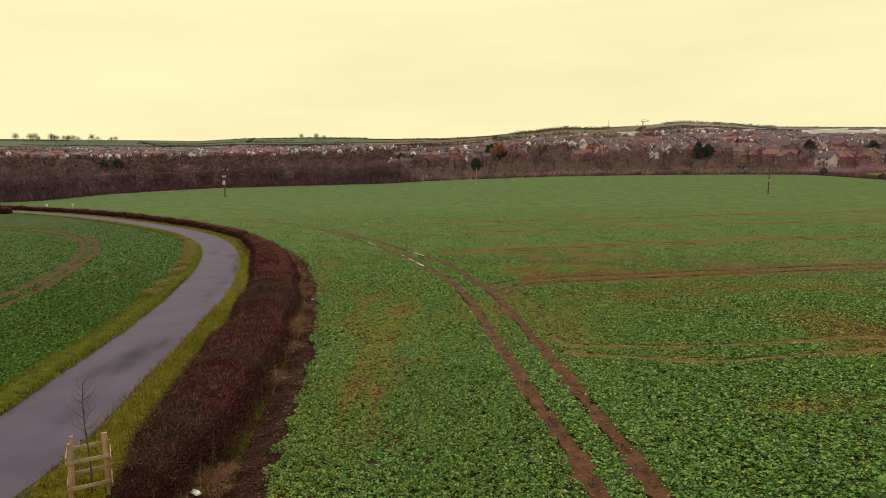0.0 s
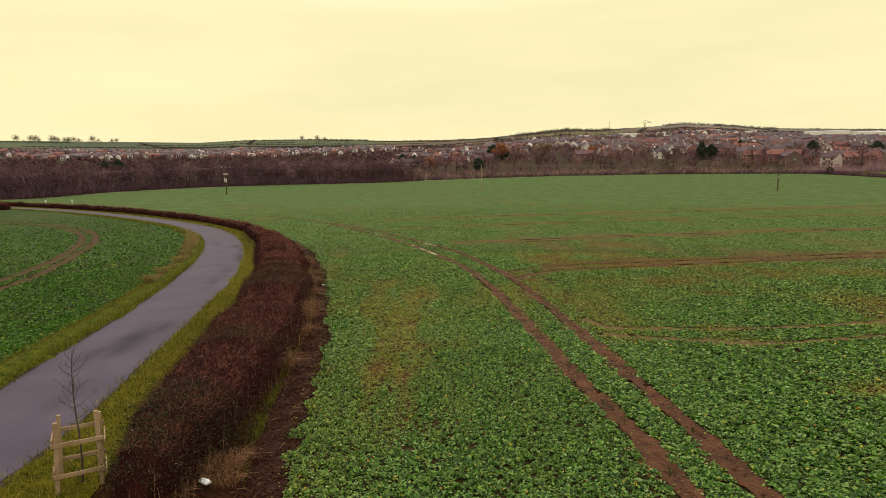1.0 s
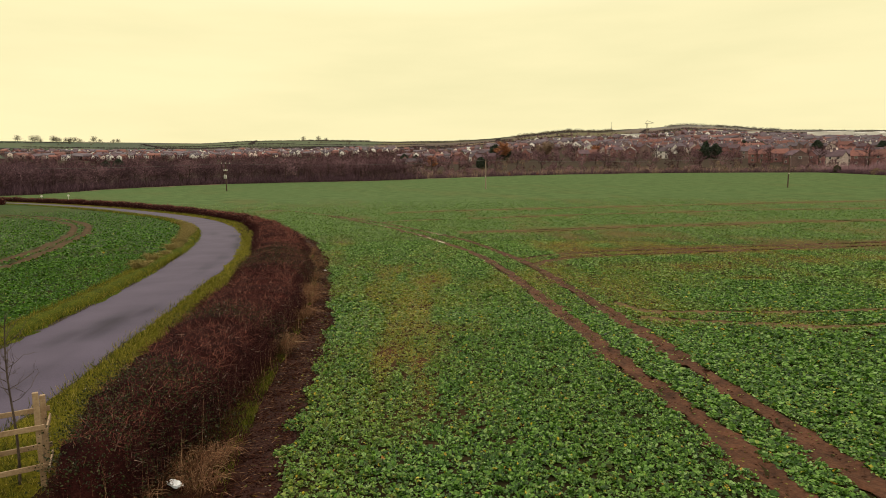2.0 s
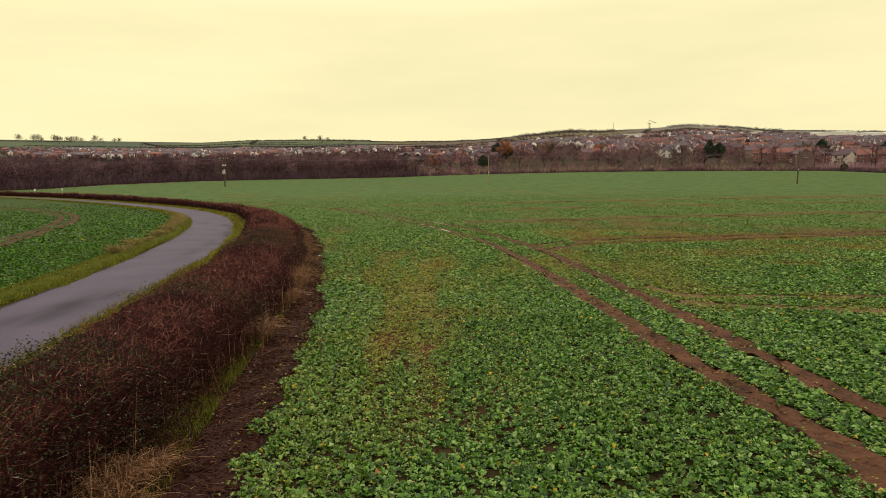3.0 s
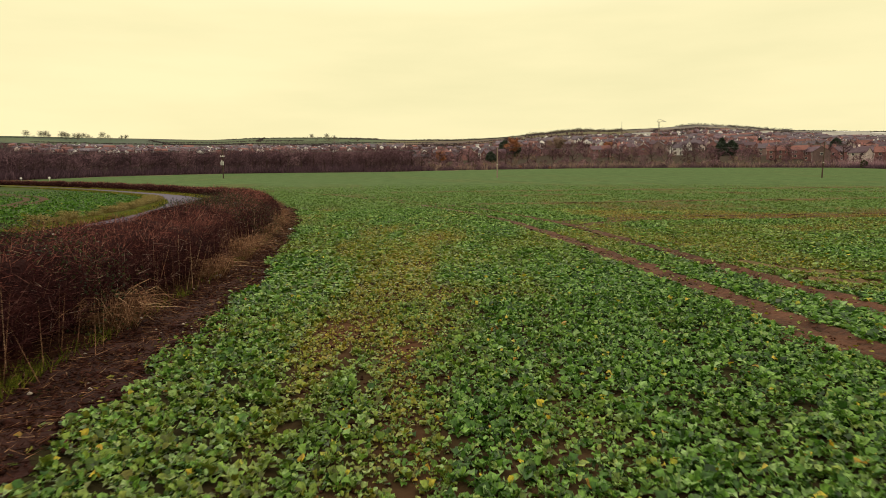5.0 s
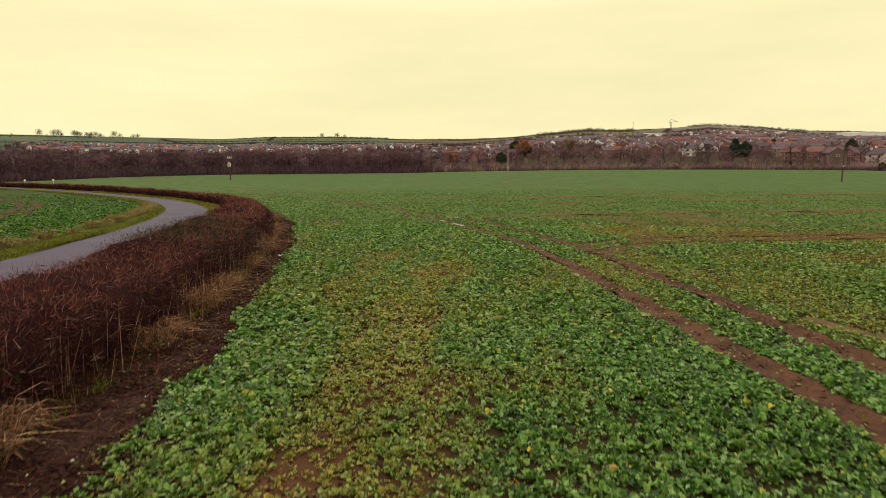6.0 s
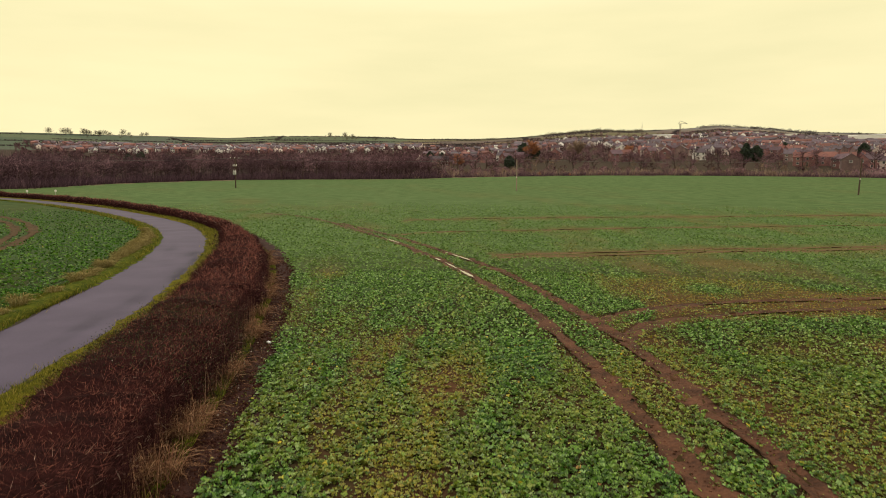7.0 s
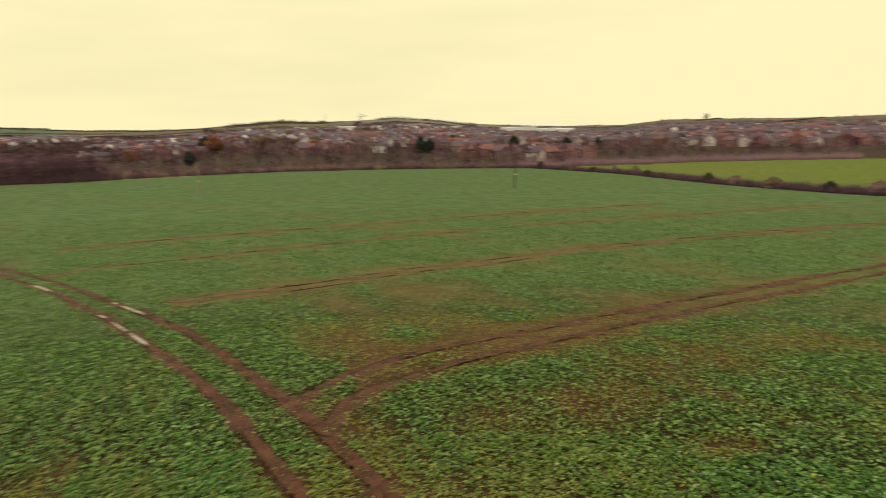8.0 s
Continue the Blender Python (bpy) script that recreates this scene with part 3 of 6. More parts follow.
def land_colour(x, y):
    r = np.hypot(x, y)
    near = np.full(len(x), 1e9)
    pick = np.zeros(len(x), int)
    for k, (cx, cy) in enumerate(cells):
        d = np.abs(x - cx) * 0.75 + np.abs(y - cy)
        up = d < near
        near[up], pick[up] = d[up], k % len(PALETTE)
    col = np.where(((x < -180) & (r > 1000))[:, None], WEST_PALETTE[pick % 4], PALETTE[pick])
    # painted haze: the farthest hill fades to pale grey by range and bearing
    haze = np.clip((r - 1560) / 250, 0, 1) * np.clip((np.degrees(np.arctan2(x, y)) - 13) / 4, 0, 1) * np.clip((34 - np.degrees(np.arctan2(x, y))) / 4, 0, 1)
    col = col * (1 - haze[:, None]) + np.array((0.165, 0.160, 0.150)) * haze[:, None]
    town = (r < 1150) & (r > 300)
    col[town] = np.array((0.045, 0.034, 0.026))
    past = (x > 110) & (y > 40) & (y < 298) & (r < 420)
    col[past] = np.array((0.098, 0.122, 0.026))
    crop = inside(CROP_POLY, x, y)
    bare = thin(x, y)[:, None]
    open_soil = (np.clip((50 - near_d(x, y)) / 26, 0, 1) * np.where(in_view(x, y), 1.0, 0.45))[:, None]
    green = CROP * np.where(x < road_x(y), 0.60, 1.0)[:, None] * (1 - 0.55 * bare) + np.array((0.115, 0.066, 0.026)) * 0.55 * bare
    col[crop] = (green * (1 - 0.96 * open_soil) + (np.array((0.022, 0.017, 0.008)) + np.array((0.050, 0.016, 0.010)) * bare) * 0.96 * open_soil)[crop]
    return col


gx = (RAD[:, None] * np.sin(AZ)[None]).ravel()
gy = (RAD[:, None] * np.cos(AZ)[None]).ravel() + 10.0
gz = height(gx, gy)
under = np.interp(gy, road_c[:, 1], road_c[:, 0])
gz = gz - 0.10 * (np.abs(gx - under) < 3.0) * (gy < 135)
na, nr = len(AZ), len(RAD)
i0 = (np.arange(nr - 1)[:, None] * na + np.arange(na)[None]).ravel()
i1 = (np.arange(nr - 1)[:, None] * na + (np.arange(na)[None] + 1) % na).ravel()
gf = np.c_[i0, i1, i1 + na, i0 + na]
gv = np.c_[np.r_[gx, 0], np.r_[gy, 10], np.r_[gz, 0]]
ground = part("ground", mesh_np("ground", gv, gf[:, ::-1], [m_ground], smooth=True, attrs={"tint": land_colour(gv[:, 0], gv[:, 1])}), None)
tagged(ground, "rolling winter farmland with a green crop field and distant patchwork hills", "ground", kind="structure")

# ---- road, verges, margin, wheel tracks ----
STAINS = [(-12.2, 25.5, 2.6, 0.5, 0.8), (-12.6, 23.3, 1.2, 0.35, 0.6), (-11.9, 28.0, 1.5, 0.3, 0.5), (-15.1, 46.0, 3.0, 0.35, 0.5), (-16.6, 54.0, 4.0, 0.35, 0.8), (-18.4, 60.5, 3.0, 0.3, 0.7), (-19.6, 63.0, 1.6, 0.5, 0.6), (-14.2, 40.5, 2.5, 0.3, 0.5), (-11.0, 19.0, 3.0, 0.3, 0.35), (-22.5, 66, 3, 0.4, 0.35)]
near_road = slice(0, int(np.argmax(road_c[:, 1] > 165)))
rc, rn = road_c[near_road], road_n[near_road]
half = 1.82 + 0.12 * (noise2(np.arange(len(rc)), np.zeros(len(rc)), 30, 4) - 0.5)
frac = np.linspace(-1, 1, 13)
road = ribbon("road", rc, rn, [half * k for k in frac], [0.04 * (1 - k * k) for k in frac], [m_road], edge_noise=0.05)
co = np.empty(len(road.data.vertices) * 3)
road.data.vertices.foreach_get("co", co)
co = co.reshape(-1, 3)
wet = np.zeros(len(co))
for k, (sx, sy, ln, wd, amt) in enumerate(STAINS):
    i = int(np.argmin(np.hypot(rc[:, 0] - sx, rc[:, 1] - sy)))
    ax = np.array((-rn[i, 1], rn[i, 0]))
    dx, dy = co[:, 0] - sx, co[:, 1] - sy
    u, v = (dx * ax[0] + dy * ax[1]) / ln, (dx * rn[i, 0] + dy * rn[i, 1]) / wd
    wet = np.maximum(wet, amt * np.exp(-(u * u + v * v)) * (0.55 + 0.9 * noise2(co[:, 0], co[:, 1], 0.9, 60 + k)))
road.data.attributes.new("wet", "FLOAT", "POINT").data.foreach_set("value", wet.clip(0, 0.9).astype(np.float32))
tagged(road, "narrow grey worn asphalt country lane bending between fields", "road", kind="structure")
# mud edging; the west line also stands in for the verge step's shade
for side, name in ((-1, "road_edge"), (1, "road_edge")):
    ob = ribbon(name, rc, rn, [side * (half - 0.07), side * half, side * (half + 0.16)][::side], [0.012, 0.010, 0.03][::side], [m_mud], edge_noise=0.08, seed=side + 3)
    tagged(ob, "muddy broken edge of the lane, some verge shade in its colour", "road edge", kind="structure")
west = ribbon("verge_west", rc, rn, [-half - 1.2, -half - 0.95, -half - 0.5, -half - 0.2, -half - 0.04, -half + 0.08], [0.02, 0.17, 0.22, 0.14, 0.03, -0.01], [m_verge_west], edge_noise=0.35, relief=0.06, seed=8)
tagged(west, "raised yellow-green grass verge beside the lane", "verge", kind="structure")
east = ribbon("verge_east", rc, rn, [half - 0.10, half + 0.05, half + 0.3, half + 0.9, half + 1.6, half + 2.2, half + 2.7], [-0.01, 0.035, 0.07, 0.10, 0.10, 0.08, -0.02], [m_verge], edge_noise=0.3, relief=0.06, seed=9)
tagged(east, "yellow-green grass verge between lane and hedge", "verge", kind="structure")

my = np.arange(-40, 77, 0.3)
m_in, m_out = np.interp(my, MARGIN_Y, MARGIN_IN), np.interp(my, MARGIN_Y, MARGIN_OUT)
flat_n = np.tile([1.0, 0.0], (len(my), 1))
wide = m_out - m_in
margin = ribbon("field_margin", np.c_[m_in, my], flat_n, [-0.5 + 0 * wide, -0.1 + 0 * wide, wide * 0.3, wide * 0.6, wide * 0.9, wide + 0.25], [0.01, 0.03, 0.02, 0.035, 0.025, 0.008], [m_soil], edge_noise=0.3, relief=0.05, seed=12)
tagged(margin, "bare trodden brown soil strip along the hedge foot", "soil", kind="structure")
back = np.arange(-40, 9.3, 0.4)
edge_in = np.interp(back, MARGIN_Y, MARGIN_IN)
strip = ribbon("grass_strip", np.c_[edge_in, back], np.tile([1.0, 0.0], (len(back), 1)), [-3.1 + 0 * back, -2.2 + 0 * back, -1.2 + 0 * back, -0.3 + 0 * back, 0.1 + 0 * back], [0.02, 0.09, 0.11, 0.06, 0.02], [m_verge_west], edge_noise=0.2, relief=0.06, seed=15)
tagged(strip, "rough green grass strip before the hedge end", "grass", kind="structure")
near_part = my > 8.8
my, m_in = my[near_part], m_in[near_part]
flat_n = flat_n[near_part]
he = np.interp(my, HEDGE_Y, HEDGE_E)
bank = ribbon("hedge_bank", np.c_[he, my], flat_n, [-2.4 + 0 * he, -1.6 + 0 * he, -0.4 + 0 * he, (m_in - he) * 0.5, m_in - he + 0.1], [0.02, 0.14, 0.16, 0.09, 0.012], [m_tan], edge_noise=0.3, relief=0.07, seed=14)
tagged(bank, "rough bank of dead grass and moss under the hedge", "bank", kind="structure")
# dead grass strip; its darkness is partly hedge shade put into the colour
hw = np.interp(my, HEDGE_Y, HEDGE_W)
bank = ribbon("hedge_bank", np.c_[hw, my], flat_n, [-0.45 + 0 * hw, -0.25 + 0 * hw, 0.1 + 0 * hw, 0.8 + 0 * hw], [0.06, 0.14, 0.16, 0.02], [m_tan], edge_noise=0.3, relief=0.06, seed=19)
tagged(bank, "strip of dead grass and leaf litter below the hedge, darkened for shade, beside the lane", "bank", kind="structure")


def rut(name, pts, half_w, label, mat=None):
    line, nrm, _ = smooth_line(pts, 0.3)
    a = half_w * (1 + 0.5 * (noise2(line[:, 1], line[:, 0], 2.0, 31) - 0.5))
    ob = ribbon(name, line, nrm, [-a * 1.25, -a * 0.8, -a * 0.2, a * 0.3, a * 0.8, a * 1.25], [0.012, 0.05, 0.018, 0.016, 0.05, 0.012], [mat or m_rut], edge_noise=0.34, relief=0.05, seed=17)
    return tagged(ob, label, "wheel track", "wheel tracks in the field", "structure")


rut("wheel_track", TRACK_L, 0.27, "bare brown wheel rut pressed through the green crop")
rut("wheel_track", TRACK_R, 0.27, "bare brown wheel rut pressed through the green crop")
for pts in SPURS:
    rut("wheel_track", pts, 0.26, "faint brown tractor rut turning off through the crop", m_rut if pts in SPURS[:2] else m_rut_far)
for pts in FAR_SPURS:
    rut("wheel_track", pts, 0.26, "faint brown tractor rut crossing the far crop", m_rut_far)
for pts in WEST_LOOP:
    rut("wheel_track", pts, 0.34, "curved brown tractor rut in the field beyond the lane", m_rut_dark)

tl, tln, _ = smooth_line(TRACK_L, 0.2)
tr, trn, _ = smooth_line(TRACK_R, 0.2)


def puddle(line, nrm, y0, y1, half_w, seed):
    pick = (line[:, 1] > y0) & (line[:, 1] < y1)
    c, n = line[pick], nrm[pick]
    k = np.linspace(0, 1, len(c))
    a = half_w * np.sin(np.pi * k) ** 0.6 * (0.3 + 1.0 * noise2(k * 30, k * 0, 3, seed)) + 0.01
    ob = ribbon("puddle", c, n, [-a, a * 0, a], [0.056, 0.056, 0.056], [m_water])
    return tagged(ob, "long thin puddle of rainwater shining in a wheel rut", "puddle", "puddles in the ruts", "structure")


puddle(tl, tln, 53.3, 56.6, 0.11, 1)
puddle(tl, tln, 56.9, 59.8, 0.10, 2)
puddle(tl, tln, 60.6, 62.0, 0.10, 3)
puddle(tl, tln, 71.2, 75.0, 0.12, 4)
puddle(tr, trn, 60.6, 64.2, 0.09, 5)
puddle(tr, trn, 64.6, 65.6, 0.09, 6)


# ---- crop ----
def crop_here(x, y):
    east_side = x > np.interp(y, MARGIN_Y, MARGIN_OUT, right=-20.4) + 0.45 * (noise2(x, y, 0.7, 3) - 0.4)
    far = y > 77
    d_road = road_x(y) - x
    far_east = far & (d_road < -4.6 - 0.02 * y)
    west_side = d_road > np.where(y < 60, 2.95, 3.7)
    return ((east_side & ~far) | far_east | west_side) & ~is_worn(x, y) & inside(CROP_POLY, x, y)


def scatter(x0, x1, y0, y1, per_m2, keep, reach):
    n = int((x1 - x0) * (y1 - y0) * per_m2)
    x, y = rng.uniform(x0, x1, n), rng.uniform(y0, y1, n)
    ok = keep(x, y)
    x, y = x[ok], y[ok]
    ok = crop_here(x, y)
    for dx, dy in ((reach, 0), (-reach, 0), (0, reach), (0, -reach)):
        ok &= ~is_worn(x + dx, y + dy)
    x, y = x[ok], y[ok]
    t = thin(x, y)
    gap = (near_d(x, y) > 8) & (near_d(x, y) < 40) & (noise2(x, y, 0.34, 57) < 0.40)
    ok = rng.random(len(x)) > np.clip(0.5 * (t - 0.22), 0, 0.5) + 0.4 * gap
    return x[ok], y[ok], t[ok]


def leaves(x, y, t, size, lift, full=True, each=1):
    """Broad wavy leaves; with each > 1 they stand in rosettes, flat at the rim and upright in the heart."""
    if each > 1:
        x, y, t = np.repeat(x, each), np.repeat(y, each), np.repeat(t, each)
        turn = np.repeat(rng.uniform(0, 6.28, len(x) // each), each)
        order = np.tile(np.arange(each), len(x) // each)
        a = turn + order * 2.4 + rng.normal(0, 0.35, len(x))
        up = np.radians(np.clip(6 + 58 * order / each + rng.normal(0, 13, len(x)), 0, 80))
        grow = np.repeat(rng.uniform(0.6, 1.35, len(x) // each), each)
        far = 0.35 * size * (1 - 0.7 * order / each)
        x, y = x + np.cos(a) * far, y + np.sin(a) * far
    else:
        a = rng.uniform(0, 2 * np.pi, len(x))
        up = np.radians(rng.uniform(2, 70, len(x)))
        grow = 1.0
    n = len(x)
    s = size * grow * rng.uniform(0.55, 1.3, n) * (1 - 0.45 * t)
    d = np.c_[np.cos(a) * np.cos(up), np.sin(a) * np.cos(up), np.sin(up)]
    w = np.c_[-np.sin(a), np.cos(a), np.zeros(n)]
    nrm = np.cross(d, w)
    nrm *= np.sign(nrm[:, 2:3] + 1e-9)
    base = np.c_[x, y, height(x, y) + lift * rng.random(n) * (1 - 0.5 * t)]
    S, W, F = s[:, None], (s * rng.uniform(0.30, 0.55, n) * (1.0 if full == 2 else 1.25))[:, None], 0.16 * s[:, None]
    tip = base + d * S - np.c_[np.zeros(n), np.zeros(n), s * rng.uniform(0.0, 0.35, n)]

    def rim(k, side, wide, curl):
        return base + d * S * (k + rng.normal(0, 0.035, (n, 1))) + w * W * side * wide * rng.uniform(0.75, 1.2, (n, 1)) + nrm * F * (curl + rng.normal(0, 0.85, (n, 1)))

    if full == 2:
        mid = base + d * S * 0.52
        rims = [rim(0.25, 1, 0.62, 0.6), rim(0.50, 1, 0.78, 0.7), rim(0.80, 1, 0.85, 0.7), tip, rim(0.76, -1, 0.85, 0.7), rim(0.48, -1, 0.78, 0.7), rim(0.22, -1, 0.62, 0.6)]
        verts = np.stack([base, *rims, mid], 1).reshape(-1, 3)
        k = 9
        tri = np.array([[j, (j + 1) % 8, 8] for j in range(8)])
    elif full:
        mid = base + d * S * 0.55
        verts = np.stack([base, rim(0.5, 1, 1, 0.9), mid, rim(0.56, -1, 1, 0.9), tip], 1).reshape(-1, 3)
        k = 5
        tri = np.array([[0, 1, 2], [0, 2, 3], [1, 4, 2], [2, 4, 3]])
    else:
        verts = np.stack([base, rim(0.5, 1, 1, 0.9), rim(0.56, -1, 1, 0.9), tip], 1).reshape(-1, 3)
        k = 4
        tri = np.array([[0, 1, 3], [0, 3, 2]])
    faces = (np.arange(n)[:, None, None] * k + tri).reshape(-1, 3)
    yellow = (t - 0.15) * rng.uniform(0.0, 1.7, n) + mid_strip(x, y) * rng.uniform(0.0, 1.0, n) * np.interp(y, [18, 30], [0.6, 1.5]) * np.clip(2.2 * fbm(x * 2.4, y * 0.35, 2.6, 43) - 0.72, 0, 0.42) + np.where((x > 2.5) & (y < 26), 0.25, 0.5) * (fbm(x, y * 0.6, 3.0, 51) - 0.45) * rng.random(n) * 2
    return verts, faces, np.repeat(np.clip(yellow, 0, 0.85), k)


crop_label = "low green broad-leaved crop with yellowing leaves and bare patches"
for name, box, per, size, lift, full, each, mat, keep in (
    ("crop", (-6, 6, 6, 26), 128, 0.071, 0.055, 2, 6, m_crop, lambda x, y: (near_d(x, y) < 4.6) & in_view(x, y)),
    ("crop", (-12, 13, 6, 31), 150, 0.079, 0.06, 1, 6, m_crop, lambda x, y: (near_d(x, y) >= 4.6) & (near_d(x, y) < 8) & in_view(x, y)),
    ("crop", (-22, 25, 8, 42), 125, 0.090, 0.07, 0, 5, m_crop, lambda x, y: (near_d(x, y) >= 8) & (near_d(x, y) < 20) & in_view(x, y)),
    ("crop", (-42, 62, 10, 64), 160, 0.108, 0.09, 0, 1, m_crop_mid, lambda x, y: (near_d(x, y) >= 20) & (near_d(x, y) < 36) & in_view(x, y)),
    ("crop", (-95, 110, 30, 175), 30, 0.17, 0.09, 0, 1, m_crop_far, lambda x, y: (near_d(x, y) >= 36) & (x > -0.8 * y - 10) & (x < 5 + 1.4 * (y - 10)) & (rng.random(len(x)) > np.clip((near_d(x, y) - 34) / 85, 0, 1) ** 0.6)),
    ("crop", (-9, 14, -26, 14), 44, 0.15, 0.09, 0, 1, m_crop_mid, lambda x, y: ~in_view(x, y)),
    ("crop", (-70, 80, -42, 60), 9, 0.30, 0.10, 0, 1, m_crop_mid, lambda x, y: ~in_view(x, y) & (near_d(x, y) < 70)),
):
    x, y, t = scatter(*box, per, keep, size * 0.55)
    beyond = x < road_x(y)
    for pick, m_leaf, label in ((~beyond, mat, crop_label), (beyond, m_crop_west, "dense deep green crop in the field beyond the lane")):
        if pick.sum() < 50:
            continue
        v, f, tone = leaves(x[pick], y[pick], t[pick], size, lift, full, each)
        ob = part(name, mesh_np(name, v, f, [m_leaf], smooth=each > 1, attrs={"thin": tone}), None)
        tagged(ob, label, "crop", kind="stuff")


# ---- grass ----
def blades(x, y, z, height_m, lean, r):
    n = len(x)
    a, l = rng.uniform(0, 2 * np.pi, n), rng.uniform(0.1, lean, n)
    hgt = height_m * rng.uniform(0.5, 1.3, n)
    p0 = np.c_[x, y, z]
    p1 = p0 + np.c_[np.cos(a) * l * hgt, np.sin(a) * l * hgt, hgt]
    return spikes(p0, p1, r)


def along_road(n, side, o0, o1, y0, y1):
    i = np.nonzero((rc[:, 1] > y0) & (rc[:, 1] < y1))[0]
    k = rng.choice(i, n)
    o = rng.uniform(o0, o1, n)
    p = rc[k] + rn[k] * (side * (half[k] + o))[:, None] + rng.normal(0, 0.2, (n, 2))
    return p[:, 0], p[:, 1]


gl = []
for n, side, o0, o1, y0, y1, hh, r in ((15000, 1, 0.1, 2.5, 9, 36, 0.17, 0.009), (13000, -1, 0.1, 1.2, 16, 48, 0.18, 0.010), (17000, 1, 0.2, 2.4, -20, 62, 0.13, 0.012), (14000, -1, 0.25, 1.15, 14, 66, 0.15, 0.014), (7000, 1, 0.3, 2.0, 60, 120, 0.2, 0.03), (8000, -1, 0.3, 1.2, 60, 125, 0.22, 0.03)):
    x, y = along_road(n, side, o0, o1, y0, y1)
    gl.append(blades(x, y, height(x, y) + 0.06, hh, 0.9, r))
v, f = joined(*gl)
tagged(part("verge_grass", mesh_np("verge_grass", v, f, [m_grass]), None), "short yellow-green grass on the lane verges", "grass", kind="stuff")
# grass on the hedge bank: green stretches between bare and straw-covered ones
gy_ = rng.uniform(9, 70, 42000)
lo, hi = np.interp(gy_, HEDGE_Y, HEDGE_E), np.interp(gy_, MARGIN_Y, MARGIN_IN)
gx_ = lo + (hi - lo) * rng.uniform(0.0, 1.35, len(gy_))
green = np.interp(gy_, [9, 11, 14, 15, 18, 19.5, 24, 29, 31.5, 40, 42, 45, 57, 60], [0.2, 0.35, 0.45, 0.9, 0.9, 0.15, 0.15, 0.25, 0.95, 0.95, 0.4, 0.9, 0.9, 0.5])
ok = rng.random(len(gy_)) < green * np.clip(2.4 * fbm(gx_, gy_, 1.3, 61) - 0.55, 0, 1)
gx_, gy_ = gx_[ok], gy_[ok]
v, f = blades(gx_, gy_, height(gx_, gy_) + 0.03, 0.13, 0.9, np.interp(gy_, [12, 30, 50], [0.006, 0.010, 0.016]))
tagged(part("bank_grass", mesh_np("bank_grass", v, f, [m_moss]), None), "green grass patches at the hedge foot", "grass", kind="stuff")


def tussock_mesh(name, n, r, hgt, seed, mat, thick=1.0):
    """Long dead blades that rise, arch over and droop to the ground."""
    g = np.random.default_rng(seed)
    a, d = g.uniform(0, 2 * np.pi, n), r * np.sqrt(g.random(n)) * 0.6
    p0 = np.c_[np.cos(a) * d, np.sin(a) * d, np.zeros(n)]
    out = r * g.uniform(0.2, 1.0, n)
    hh = hgt * g.uniform(0.4, 1.0, n)
    b = a + g.normal(0, 0.9, n)
    way = np.c_[np.cos(b), np.sin(b)]
    mid = p0 + np.c_[way * (out * 0.5)[:, None], hh * 0.8]
    way = way + g.normal(0, 0.35, (n, 2))
    top = mid + np.c_[way * (out * 0.5)[:, None], hh * g.uniform(-0.15, 0.15, n)]
    tip = top + np.c_[way * (out * 0.45)[:, None], -hh * g.uniform(0.1, 0.55, n)]
    vs = []
    for q0, q1, r0, r1 in ((p0, mid, 0.004, 0.0045), (mid, top, 0.0045, 0.004)):
        v1, q = tubes(q0, q1, np.full(n, r0 * thick), np.full(n, r1 * thick), 3)
        vs.append((v1, np.concatenate([q[:, [0, 1, 2]], q[:, [0, 2, 3]]])))
    v, f = joined(*vs, spikes(top, tip, 0.004 * thick))
    return mesh_np(name, v, f, [mat])


tuss = [tussock_mesh("dead_grass", 130, 0.50, 0.52, 100 + k, m_straw, 0.9) for k in range(4)]
pale = [tussock_mesh("dead_grass", 150, 0.46, 0.60, 120 + k, m_pale, 1.8) for k in range(3)]
# stretches of straw along the field side of the hedge: from, to, how many
for y0, y1, count in ((21.0, 22.6, 5), (24.6, 26.6, 3), (28.8, 32.0, 7), (33.5, 36.5, 5), (38.8, 43.0, 8), (46.0, 53.0, 9), (57.0, 62.0, 6), (12.0, 14.0, 3)):
    for k in range(count):
        y = float(rng.uniform(y0, y1))
        lo, hi = float(np.interp(y, HEDGE_Y, HEDGE_E)), float(np.interp(y, MARGIN_Y, MARGIN_IN))
        x = lo + (hi - lo) * float(rng.uniform(-0.1, 0.8))
        ob = part("dead_grass_tussock", tuss[k % 4], None)
        ob.matrix_basis = on(x, y, float(rng.uniform(0, 360)), float(rng.uniform(0.5, 1.25)), 0.04)
        tagged(ob, "straw-coloured tussock of dead tall grass at the hedge foot", "grass tussock", "dead grass along the hedge")
for x, y, s in ((-4.6, 13.1, 0.8), (-4.45, 12.6, 0.6), (-5.4, 12.2, 0.7), (-5.0, 11.9, 0.6)):
    ob = part("dead_grass_tussock", tuss[1], None)
    ob.matrix_basis = on(x, y, x * 900, s, 0.04)
    tagged(ob, "straw-coloured tussock of dead grass at the hedge end", "grass tussock", "dead grass along the hedge")
for k in range(48):
    i = int(np.argmin(np.abs(rc[:, 1] - (rng.uniform(52, 80) if k < 32 else rng.uniform(34, 84)))))
    p = rc[i] - rn[i] * (half[i] + 0.75 + 0.5 * rng.random())
    ob = part("dead_grass_tussock", pale[k % 3], None)
    ob.matrix_basis = on(float(p[0]), float(p[1]), float(rng.uniform(0, 360)), float(rng.uniform(0.6, 1.1)), 0.1)
    tagged(ob, "pale yellow tussock of dead grass on the lane verge", "grass tussock", "dead grass on the verge")


